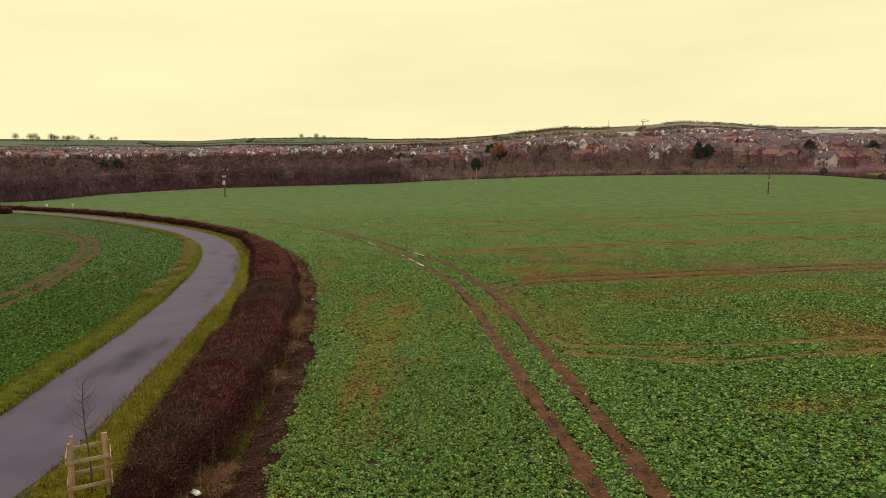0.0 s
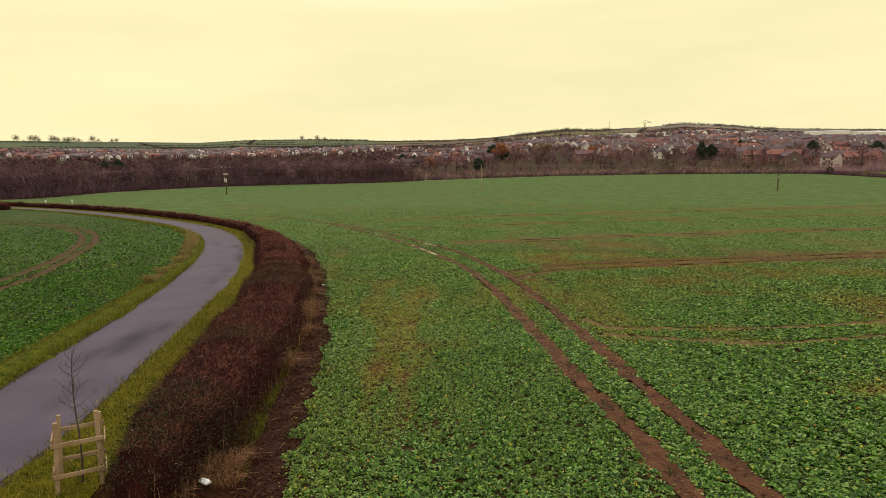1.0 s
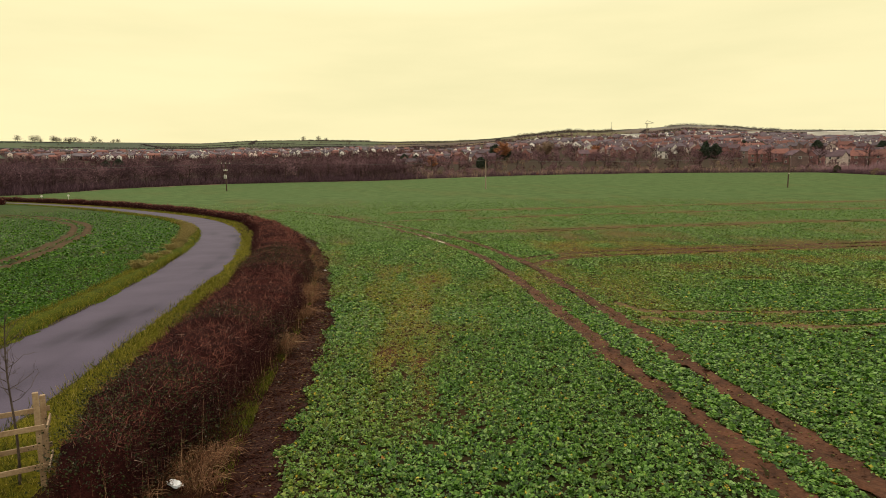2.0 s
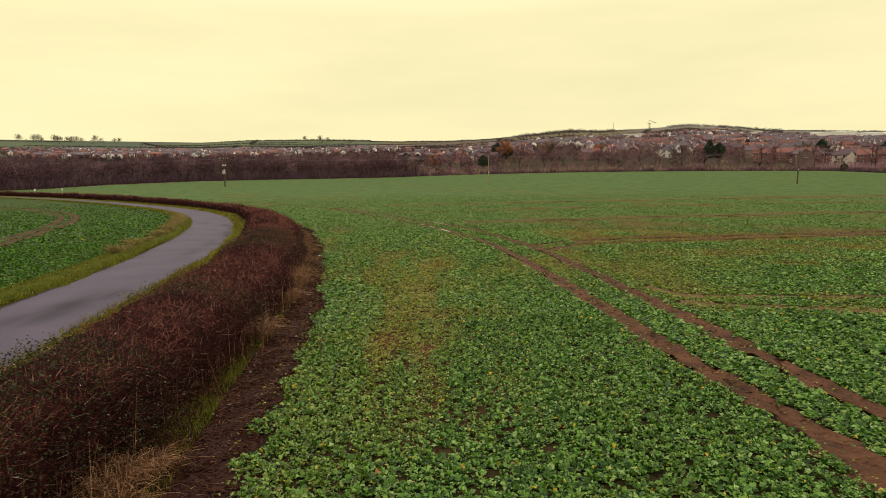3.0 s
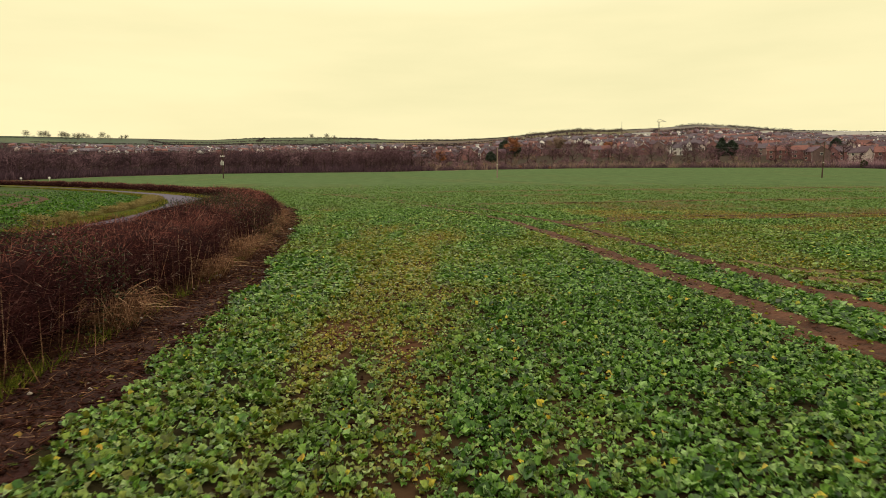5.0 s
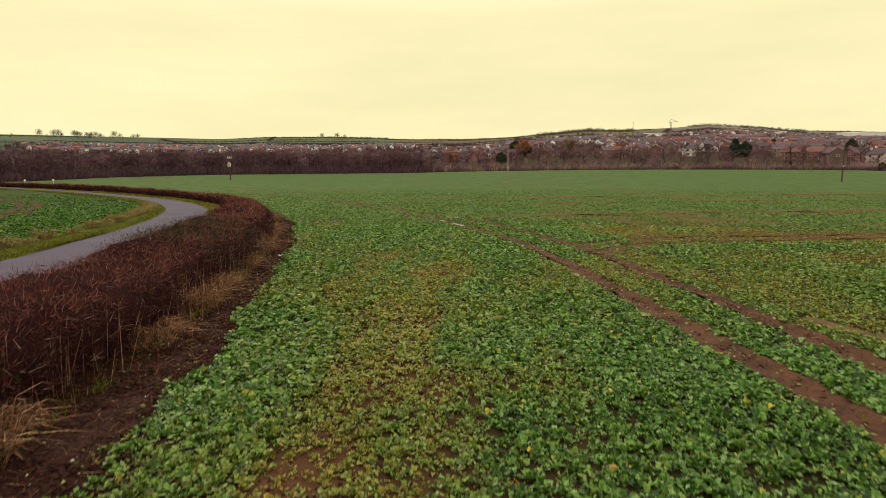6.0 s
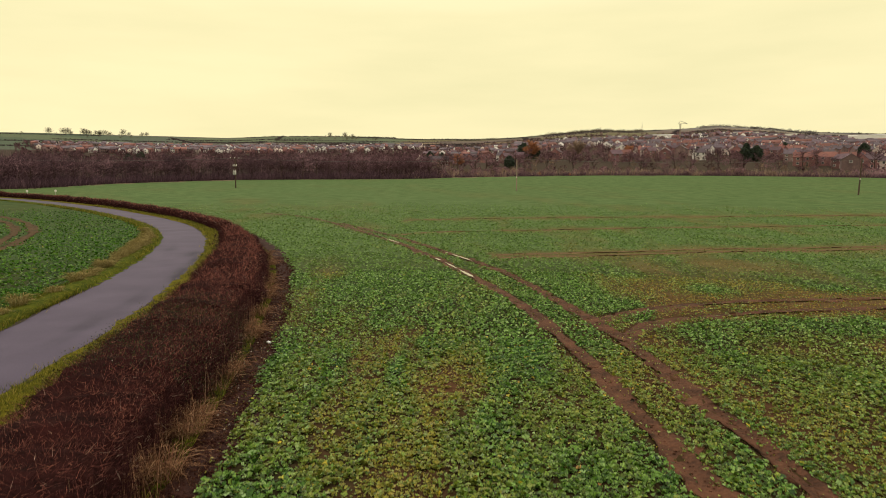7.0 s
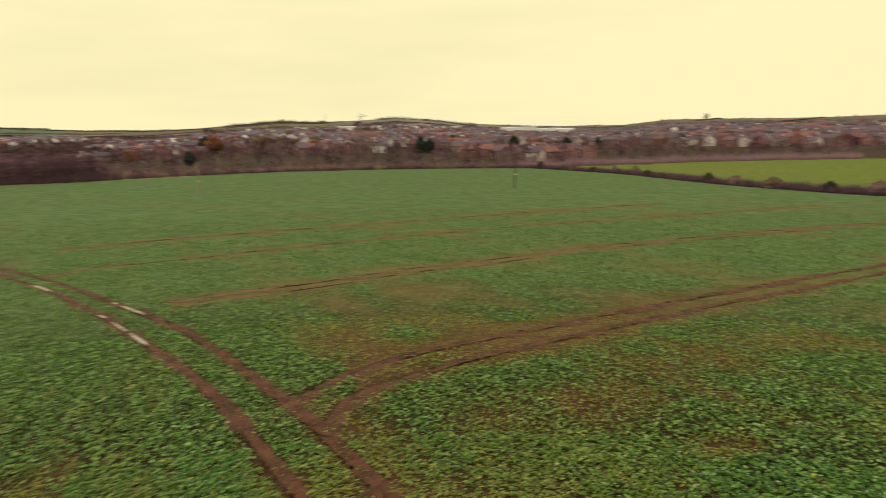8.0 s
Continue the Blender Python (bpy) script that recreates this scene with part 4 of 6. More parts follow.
# ---- loose bits on bare soil ----
def lumps(x, y, size, lift):
    n = len(x)
    o = np.array([(1, 0, 0), (0, 1, 0), (-1, 0, 0), (0, -1, 0), (0, 0, 1), (0, 0, -0.6)], float)
    f = np.array([(0, 1, 4), (1, 2, 4), (2, 3, 4), (3, 0, 4), (1, 0, 5), (2, 1, 5), (3, 2, 5), (0, 3, 5)])
    s = size * rng.uniform(0.3, 1.0, n)
    v = o[None] * s[:, None, None] * rng.uniform(0.6, 1.3, (n, 6, 3)) * np.array((1, 1, 0.6))
    v += np.c_[x, y, height(x, y) + lift][:, None]
    return v.reshape(-1, 3), (np.arange(n)[:, None, None] * 6 + f).reshape(-1, 3)


ly = np.concatenate([rng.uniform(8, 30, 5200), rng.uniform(30, 62, 2600)])
l0, l1 = np.interp(ly, MARGIN_Y, MARGIN_IN), np.interp(ly, MARGIN_Y, MARGIN_OUT)
lx = l0 + (l1 - l0) * rng.uniform(-0.35, 1.3, len(ly))
v, f = lumps(lx, ly, np.where(ly < 30, 0.05, 0.075), 0.03)
tagged(part("soil_clods", mesh_np("soil_clods", v, f, [m_clod]), None), "dark brown soil clods on the bare margin", "soil", kind="stuff")
vs = []
for pts, n in ((TRACK_L, 5000), (TRACK_R, 5000), *((p, 700) for p in SPURS)):
    c, nr_, _ = smooth_line(pts, 0.1)
    i = rng.integers(0, len(c), n)
    p = c[i] + nr_[i] * (rng.normal(0, 0.2, n))[:, None]
    vs.append(lumps(p[:, 0], p[:, 1], 0.035, 0.02))
v, f = joined(*vs)
tagged(part("soil_clods", mesh_np("soil_clods", v, f, [m_rut]), None), "reddish-brown soil clods in the wheel ruts", "soil", kind="stuff")
n = 1500
sy_ = rng.uniform(8, 48, n)
s0_, s1_ = np.interp(sy_, HEDGE_Y, HEDGE_E), np.interp(sy_, MARGIN_Y, MARGIN_OUT)
sx_ = s0_ + (s1_ - s0_) * rng.random(n) ** 0.8
a = rng.uniform(0, 6.28, n)
p0 = np.c_[sx_, sy_, height(sx_, sy_) + 0.05 + 0.04 * rng.random(n)]
ln = rng.uniform(0.08, 0.35, n)
p1 = p0 + np.c_[np.cos(a) * ln, np.sin(a) * ln, rng.uniform(-0.03, 0.06, n)]
v, f = spikes(p0, p1, 0.0035)
tagged(part("fallen_stalks", mesh_np("fallen_stalks", v, f, [m_straw]), None), "fallen dry stalks strewn along the margin", "debris", kind="stuff")
n = 130
sy_ = rng.uniform(9, 45, n)
sx_ = np.interp(sy_, MARGIN_Y, MARGIN_IN) + rng.uniform(-0.1, 1.0, n)
v, f = lumps(sx_, sy_, 0.035, 0.05)
tagged(part("pebbles", mesh_np("pebbles", v, f, [m_stone]), None), "pale pebbles on the bare soil", "stones", kind="stuff")
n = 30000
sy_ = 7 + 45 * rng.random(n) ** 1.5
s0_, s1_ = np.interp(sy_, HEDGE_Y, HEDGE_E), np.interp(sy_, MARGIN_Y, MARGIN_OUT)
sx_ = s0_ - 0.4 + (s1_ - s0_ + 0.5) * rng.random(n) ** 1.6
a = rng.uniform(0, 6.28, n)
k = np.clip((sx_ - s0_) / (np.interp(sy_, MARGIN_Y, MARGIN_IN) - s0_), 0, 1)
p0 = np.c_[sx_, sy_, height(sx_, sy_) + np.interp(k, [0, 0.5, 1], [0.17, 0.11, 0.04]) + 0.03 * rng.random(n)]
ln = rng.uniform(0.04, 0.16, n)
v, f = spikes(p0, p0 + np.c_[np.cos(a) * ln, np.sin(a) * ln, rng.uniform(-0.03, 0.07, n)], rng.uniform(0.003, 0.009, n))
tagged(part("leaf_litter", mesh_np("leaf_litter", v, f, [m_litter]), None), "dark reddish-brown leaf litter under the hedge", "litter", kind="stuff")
n = 18000
cx_, cy_ = rng.uniform(-7, 8, n), rng.uniform(8, 30, n)
ok = crop_here(cx_, cy_) & (rng.random(n) < 0.25 + thin(cx_, cy_))
v, f = lumps(cx_[ok], cy_[ok], 0.035, 0.005)
tagged(part("soil_clods", mesh_np("soil_clods", v, f, [m_clod]), None), "reddish-brown soil crumbs between the crop plants", "soil", kind="stuff")
# seedlings that creep into the ruts and the margin
n = 14000
pick = rng.random(n) < 0.5
c, nr_, _ = smooth_line(TRACK_L, 0.1)
c2, nr2, _ = smooth_line(TRACK_R, 0.1)
i, i2 = rng.integers(0, len(c), n), rng.integers(0, len(c2), n)
q = np.where(pick[:, None], c[i] + nr_[i] * (rng.choice([-1, 1], n) * rng.normal(0.30, 0.13, n))[:, None], c2[i2] + nr2[i2] * (rng.choice([-1, 1], n) * rng.normal(0.30, 0.13, n))[:, None])
my_ = rng.uniform(8, 50, 700)
mx_ = np.interp(my_, MARGIN_Y, MARGIN_OUT) - np.abs(rng.normal(0, 0.2, 700))
q = np.vstack([q, np.c_[mx_, my_]])
for pts in SPURS:
    c, nr_, _ = smooth_line(pts, 0.1)
    i = rng.integers(0, min(len(c), 420), 1500)
    q = np.vstack([q, c[i] + nr_[i] * rng.normal(0, 0.28, (1500, 1))])
v, f, tone = leaves(q[:, 0], q[:, 1], np.full(len(q), 0.6), 0.08, 0.05, 1)
tagged(part("stray_seedlings", mesh_np("stray_seedlings", v, f, [m_crop], attrs={"thin": tone}), None), "stray crop seedlings at the rut edges", "crop", kind="stuff")


# dead stems standing along the field side of the hedge
n = 700
sy_ = rng.uniform(10, 56, n)
sx_ = np.interp(sy_, HEDGE_Y, HEDGE_E) + rng.normal(-0.15, 0.3, n)
tall = rng.uniform(0.4, 1.2, n)
p0 = np.c_[sx_, sy_, height(sx_, sy_)]
v, f = spikes(p0, p0 + np.c_[rng.normal(0, 0.16, (n, 2)) * tall[:, None], tall], 0.0055)
tagged(part("dead_stems", mesh_np("dead_stems", v, f, [m_straw]), None), "thin dry weed stems standing along the hedge foot", "weeds", kind="stuff")


# ---- hedges ----
def hedge(label, line, nrm, w_half, tall, per_m, twig, seed, leaf=0.0, taper=1.0):
    """A bare clipped hedge: an added shade-dark core that stops light, thousands of twigs, and brambles in it."""
    g = np.random.default_rng(seed)
    n = len(line)
    ob = thing("hedge", pose(float(line[0, 0]), float(line[0, 1]), hz(*line[0])), label, "hedge")
    inv = ob.matrix_basis.inverted()
    s = np.arange(n) * float(np.hypot(*(line[1] - line[0])))
    w = w_half * (1.1 + 0.30 * (noise2(s, s * 0, 3.1, seed) - 0.5))
    w = w * np.interp(s, [0, 0.5, 3.5], [0.1 if taper < 1 else 1.0, taper, 1.0])
    h = tall * np.interp(s, [0, 0.5, 3.0], [0.15 if taper < 1 else 1.0, 0.5 + 0.5 * taper, 1.0]) * (0.94 + 0.24 * (noise2(s, s * 0 + 9, 4.3, seed + 1) - 0.5) + 0.16 * (noise2(s, s * 0 + 5, 1.3, seed + 2) - 0.5))
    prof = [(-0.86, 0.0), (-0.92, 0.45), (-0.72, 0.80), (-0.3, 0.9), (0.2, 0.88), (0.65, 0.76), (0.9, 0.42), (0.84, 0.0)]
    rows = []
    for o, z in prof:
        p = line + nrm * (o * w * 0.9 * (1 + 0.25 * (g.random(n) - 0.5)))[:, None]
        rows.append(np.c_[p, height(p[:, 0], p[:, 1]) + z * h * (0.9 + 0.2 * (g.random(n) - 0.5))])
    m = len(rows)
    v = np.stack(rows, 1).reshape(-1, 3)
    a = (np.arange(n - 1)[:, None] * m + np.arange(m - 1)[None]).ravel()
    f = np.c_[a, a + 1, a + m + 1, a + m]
    core = part("inner_growth", mesh_np("inner_growth", v, f, [m_core], smooth=False), None, ob, "added solid core, shade of the dense inside put into its colour")
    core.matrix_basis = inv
    k = int(per_m * s[-1])
    i = g.integers(0, n - 1, k)
    fr = g.random(k)[:, None]
    c, nn_ = line[i] * (1 - fr) + line[i + 1] * fr, nrm[i]
    ang = g.uniform(-0.15, np.pi + 0.15, k)
    rr = g.uniform(0.55, 0.98, k)
    o, z = np.cos(ang) * rr * w[i], np.maximum(0.03, (0.25 + 0.72 * np.sin(ang).clip(0) ** 0.6 * g.uniform(0.55, 1, k)) * rr * h[i])
    p = c + nn_ * o[:, None]
    p0 = np.c_[p, height(p[:, 0], p[:, 1]) + z]
    out = nn_ * (np.cos(ang) * 0.75)[:, None]
    d = np.c_[out, 0.2 + 0.5 * np.sin(ang).clip(0)] + g.normal(0, 0.95, (k, 3))
    d /= np.linalg.norm(d, axis=1, keepdims=True)
    ln = twig[0] * g.uniform(0.35, 1.25, k)
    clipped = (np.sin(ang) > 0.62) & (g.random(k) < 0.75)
    for pick, mat, lab in ((~clipped, m_twig, "purple-brown bare twigs, darkened for the hedge's shaded sides"), (clipped, m_twig_top, "reddish clipped twig tips along the top")):
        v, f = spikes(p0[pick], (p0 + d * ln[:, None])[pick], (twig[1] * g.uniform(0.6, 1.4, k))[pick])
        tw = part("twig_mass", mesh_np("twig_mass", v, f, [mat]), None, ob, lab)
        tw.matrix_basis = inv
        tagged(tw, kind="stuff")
    if leaf:
        k = int(leaf * s[-1])
        i = g.integers(0, n - 1, k)
        keep = (noise2(s[i], s[i] * 0 + 3, 5.0, seed + 7) > 0.68) | ((s[i] < 4.5) & (taper < 1)) | ((s[i] > 21) & (s[i] < 29) & (taper < 1) & (g.random(k) < 0.6))
        i = i[keep]
        k = len(i)
        ang, rr = g.uniform(-0.1, np.pi * 0.8, k), g.uniform(0.85, 1.12, k)
        p = line[i] + nrm[i] * (np.cos(ang) * rr * w[i])[:, None] + g.normal(0, 0.2, (k, 2))
        z = (0.1 + 0.85 * np.sin(ang).clip(0)) * rr * h[i]
        b = np.c_[p, height(p[:, 0], p[:, 1]) + z]
        u, q = g.normal(0, 1, (k, 3)), g.normal(0, 1, (k, 3))
        u /= np.linalg.norm(u, axis=1, keepdims=True)
        q -= (q * u).sum(1, keepdims=True) * u
        q /= np.linalg.norm(q, axis=1, keepdims=True)
        sz = g.uniform(0.011, 0.024, k)[:, None]
        v = np.stack([b - u * sz, b + q * sz * 0.7, b + u * sz, b - q * sz * 0.7], 1).reshape(-1, 3)
        f = np.arange(k)[:, None] * 4 + np.arange(4)[None]
        lv = part("bramble_leaves", mesh_np("bramble_leaves", v, f, [m_bramble]), None, ob, "dark green bramble and ivy leaves")
        lv.matrix_basis = inv
        tagged(lv, kind="stuff")
    return ob


hy = np.arange(11.0, 76.5, 0.35)
hl = np.c_[(np.interp(hy, HEDGE_Y, HEDGE_W) + np.interp(hy, HEDGE_Y, HEDGE_E)) / 2, hy]
hg = np.gradient(hl, axis=0)
hg /= np.linalg.norm(hg, axis=1, keepdims=True)
hn = np.c_[hg[:, 1], -hg[:, 0]]
hh_ = (np.interp(hy, HEDGE_Y, HEDGE_E) - np.interp(hy, HEDGE_Y, HEDGE_W)) / 2 * np.abs(hg[:, 1]) * np.interp(hy, [60, 76], [1.0, 0.7])
split = int(np.argmax(hy > 44))
hedge("clipped bare hawthorn hedge with brambles and reddish twigs", hl[: split + 1], hn[: split + 1], hh_[: split + 1], 1.58, 4300, (0.23, 0.0046), 201, leaf=1900, taper=0.6)
hedge("clipped bare reddish hawthorn hedge along the lane bend", hl[split:], hn[split:], hh_[split:], 1.3, 1900, (0.34, 0.010), 231, leaf=60)
fi = (road_c[:, 1] > 77) & (road_c[:, 1] < 150)
fc, fn = road_c[fi][::2], road_n[fi][::2]
fo = fc + fn * np.interp(fc[:, 1], [77, 84, 100, 150], [3.8, 3.6, 3.4, 3.3])[:, None]
hedge("low dark clipped hedge along the far lane", fo, fn, 0.62, 1.2, 420, (0.36, 0.022), 261)
wi = (road_c[:, 1] > 139) & (road_c[:, 1] < 160)
hedge("dark overgrown hedge on the far side of the lane", road_c[wi] - road_n[wi] * 3.4, road_n[wi], 1.3, 2.0, 420, (0.5, 0.03), 271, taper=0.6)


# ---- trees ----
def bare_tree_parts(hgt, spread, seed, limb_n=8, twig_n=420, twig_r=0.028):
    """Trunk and limbs, and the spray of twigs, of a leafless tree."""
    g = np.random.default_rng(seed)
    bend = g.normal(0, 0.04 * hgt, 2)
    fork = np.array([bend[0], bend[1], hgt * 0.5])
    top = np.array([bend[0] * 1.6, bend[1] * 1.6, hgt * 0.86])
    r = hgt * 0.02
    segs = [((0, 0, -0.2), fork, r, r * 0.66), (fork, top, r * 0.66, r * 0.18)]
    ends = []
    for k in range(limb_n):
        t = g.uniform(0.22, 0.95)
        p0 = np.array((0, 0, 0)) * (1 - t) + top * t
        a = k * 2.4 + g.uniform(-0.5, 0.5)
        ln = spread * (1.05 - 0.65 * t) * g.uniform(0.75, 1.15)
        p1 = p0 + np.array((math.cos(a) * ln * 0.6, math.sin(a) * ln * 0.6, ln * g.uniform(0.4, 0.8)))
        p2 = p1 + np.array((math.cos(a) * ln * 0.45, math.sin(a) * ln * 0.45, ln * g.uniform(0.2, 0.7)))
        segs += [(p0, p1, r * 0.4, r * 0.26), (p1, p2, r * 0.26, r * 0.1)]
        ends += [(p0 * 0.4 + p1 * 0.6), p1, (p1 + p2) / 2, p2]
    ends += [top, (fork + top) / 2]
    p0, p1, r0, r1 = (np.array(c, float) for c in zip(*segs))
    wood = tubes(p0, p1, r0, r1, 5)
    e = np.array(ends)[g.integers(0, len(ends), twig_n)]
    d = g.normal(0, 1, (twig_n, 3))
    d[:, 2] = np.abs(d[:, 2]) * 0.9 + 0.15
    out = e[:, :2] / (np.linalg.norm(e[:, :2], axis=1, keepdims=True) + 0.3)
    d[:, :2] += out * 0.8
    d /= np.linalg.norm(d, axis=1, keepdims=True)
    q = e + d * (hgt * 0.16 * g.uniform(0.4, 1.2, twig_n))[:, None]
    a = spikes(e, q, twig_r)
    m = e + (q - e) * g.uniform(0.3, 0.9, (twig_n, 1))
    d2 = d + g.normal(0, 0.6, (twig_n, 3))
    b = spikes(m, m + d2 * (hgt * 0.08), twig_r * 0.8)
    return wood, joined(a, b)


def make_tree(name, wood, spray, mats, m, label, group="", category="tree"):
    ob = thing(name, m, label, category, group)
    part("trunk", mesh_np("trunk", *wood, [mats[0]]), None, ob)
    part("crown", mesh_np("crown", *spray, [mats[1]]), None, ob)
    return ob


def clump(n, shape, seed, size):
    """Leaf clumps: many small triangles within a shape given as radius at height 0..1."""
    g = np.random.default_rng(seed)
    z = g.random(n)
    r = np.interp(z, *zip(*shape)) * g.uniform(0.55, 1.0, n)
    a = g.uniform(0, 2 * np.pi, n)
    c = np.c_[np.cos(a) * r, np.sin(a) * r, z]
    u = g.normal(0, 1, (n, 3, 3)) * size
    return (c[:, None] + u).reshape(-1, 3), np.arange(n * 3).reshape(-1, 3)


def edge_points(line, n, depth0, depth1, seed):
    """Places behind a boundary line, away from the field."""
    g = np.random.default_rng(seed)
    c, nr_, s = smooth_line(line, 1.0)
    i = (np.linspace(0, len(c) - 1, n) + g.uniform(-1.5, 1.5, n)).clip(0, len(c) - 1).astype(int)
    p = c[i] - nr_[i] * g.uniform(depth0, depth1, n)[:, None]
    return p, g


# wood along the far end of the field
wood_mats = [(m_farbark, m_wood), (m_farbark, m_wood), (m_farbark, m_spray), (m_farbark, m_wood_dark)]
WOOD_LINE = FIELD_EDGE[:6] + [(-12, 277)]
templates = []
for k in range(5):
    wd, sp = bare_tree_parts(8.0, 2.6, 300 + k, limb_n=11, twig_n=130, twig_r=0.055)
    mt = wood_mats[k % 4]
    templates.append((mesh_np("trunk", *wd, [mt[0]]), mesh_np("crown", *sp, [mt[1]])))


g = np.random.default_rng(390)
crest_wood, _ = bare_tree_parts(8.0, 3.0, 390, limb_n=9, twig_n=10)
d = g.normal(0, 1, (420, 3))
d /= np.linalg.norm(d, axis=1, keepdims=True)
c = np.array((0, 0, 3.6)) + d * np.array((3.2, 3.2, 3.4)) * g.uniform(0.1, 0.95, (420, 1))
templates.append((mesh_np("trunk", *crest_wood, [m_farwood]), mesh_np("crown", *spikes(c, c + d * 0.8 + g.normal(0, 0.4, (420, 3)), 0.07), [m_farwood])))


def plant(x, y, size, turn, k, label, group, name="bare_tree", squash=1.0, sunk=0.0):
    ob = thing(name, pose(x, y, hz(x, y) - sunk, 0, 0, turn) @ Matrix.Diagonal((size * squash, size * squash, size, 1)), label, "tree", group)
    part("trunk", templates[k][0], None, ob)
    part("crown", templates[k][1], None, ob)
    return ob


for row, (n, d0, d1, h0, h1) in enumerate([(70, 1.5, 6, 0.8, 1.05), (24, 7, 16, 0.9, 1.2)]):
    pts, g = edge_points(WOOD_LINE, n, d0, d1, 400 + row)
    for j, (x, y) in enumerate(pts):
        lean = np.interp(x, [-175, -110, -70, -20], [0.8, 0.92, 1.08, 1.05])
        plant(float(x), float(y), float(g.uniform(h0, h1) * lean), float(g.uniform(0, 360)), int(g.integers(0, 5)), "leafless brown woodland tree at the field end", "bare wood beyond the field", squash=1.25)


def thicket(name, pts, tall, seed, mat, label, stems=16, wide=0.32, r=0.05):
    """Many slim leafless trees too dense to tell apart: a few stems and a rounded spray of twigs each."""
    g = np.random.default_rng(seed)
    vs, shade = [], []
    base = np.c_[pts, height(pts[:, 0], pts[:, 1]) - 0.1]
    for b, hgt in zip(base, tall):
        k, m = stems, max(2, stems // 18)
        p0 = b + np.c_[g.normal(0, 0.06 * hgt, (m, 2)), np.zeros(m)]
        p1 = p0 + np.c_[g.normal(0, 0.10 * hgt, (m, 2)), hgt * g.uniform(0.6, 0.95, m)]
        vs.append(spikes(p0, p1, r * (0.6 + hgt / 8)))
        d = g.normal(0, 1, (k, 3))
        d /= np.linalg.norm(d, axis=1, keepdims=True)
        wd = wide * hgt * g.uniform(0.8, 1.25)
        c = b + np.array((0, 0, 0.58 * hgt)) + d * np.array((wd, wd, 0.40 * hgt)) * g.uniform(0.25, 0.85, (k, 1))
        e = d * 0.7 + g.normal(0, 0.6, (k, 3)) + np.array((0, 0, 0.2))
        shade.append(np.full((k + m) * 4, g.uniform(0, 0.85)))
        vs.append(spikes(c, c + e * (0.17 * hgt), r * 0.55 * (0.6 + hgt / 8)))
    v, f = joined(*vs)
    return tagged(part(name, mesh_np(name, v, f, [mat], attrs={"shade": np.concatenate(shade)}), None), label, "woodland", kind="stuff")


def far_trees(name, pts, tall, seed, mat, label, sprays=30, wide=0.45, size=0.10):
    """Leafless trees and tall shrubs seen from afar: a short trunk and a loose rounded crown of twig sprays each."""
    g = np.random.default_rng(seed)
    n, tall = len(pts), np.asarray(tall)[: len(pts)]
    base = np.c_[pts, height(pts[:, 0], pts[:, 1]) - 0.1]
    d = g.normal(0, 1, (n, sprays, 3))
    d /= np.linalg.norm(d, axis=2, keepdims=True)
    wd = wide * tall * g.uniform(0.75, 1.3, n)
    reach = np.stack([wd, wd, 0.46 * tall], 1)[:, None] * g.uniform(0.3, 1.0, (n, sprays, 1)) ** 0.6
    c = base[:, None] + d * reach + np.stack([0 * tall, 0 * tall, 0.52 * tall], 1)[:, None]
    u = g.normal(0, 1, (n, sprays, 3, 3)) * (size * tall)[:, None, None, None]
    u[..., 2] *= 1.3
    v = (c[:, :, None] + u).reshape(-1, 3)
    crown = (v, np.arange(len(v)).reshape(-1, 3))
    trunk = spikes(base, base + np.c_[g.normal(0, 0.05, (n, 2)) * tall[:, None], tall * 0.85], 0.028 * tall)
    tone = g.uniform(0, 1.0, n)
    shade = np.concatenate([np.repeat(tone, sprays * 3), np.repeat(tone, 4)])
    v, f = joined(crown, trunk)
    return tagged(part(name, mesh_np(name, v, f, [mat], attrs={"shade": shade}), None), label, "trees", kind="stuff")


def wood_tall(x):
    return np.interp(x, [-175, -110, -70, -20], [1.0, 1.02, 1.10, 1.02])


pts, g = edge_points(WOOD_LINE, 820, 1, 38, 450)
tall = g.uniform(6.4, 9.4, 820) * wood_tall(pts[:, 0])
west_part = pts[:, 0] < -62 + 14 * g.normal(0, 1, 820)
thicket("woodland", pts[west_part], tall[west_part], 451, m_wood_dark, "dense dark purple-brown leafless woodland beyond the field", stems=58, r=0.045)
thicket("woodland", pts[~west_part], tall[~west_part], 452, m_wood, "dense purple-brown leafless woodland beyond the field", stems=58, r=0.045)
pts, g = edge_points(WOOD_LINE, 130, 1, 30, 460)
thicket("woodland", pts, g.uniform(6.5, 9.6, 130) * wood_tall(pts[:, 0]), 461, m_spray, "paler brown leafless trees within the woodland", stems=34, r=0.045)


# scrub under the wood and along the boundaries
def scrub(name, line, n, d0, d1, h0, h1, seed, mat, label, kind="stuff"):
    pts, g = edge_points(line, n, d0, d1, seed)
    vs = []
    for x, y in pts:
        hgt = float(g.uniform(h0, h1))
        k = 28
        base = np.c_[g.normal(x, hgt * 0.4, k), g.normal(y, hgt * 0.4, k)]
        z = height(base[:, 0], base[:, 1])
        p0 = np.c_[base, z - 0.05]
        p1 = p0 + np.c_[g.normal(0, hgt * 0.3, (k, 2)), hgt * g.uniform(0.5, 1.1, k)]
        vs.append(spikes(p0, p1, 0.035 + 0.012 * hgt))
    v, f = joined(*vs)
    return tagged(part(name, mesh_np(name, v, f, [mat]), None), label, "scrub", kind=kind)


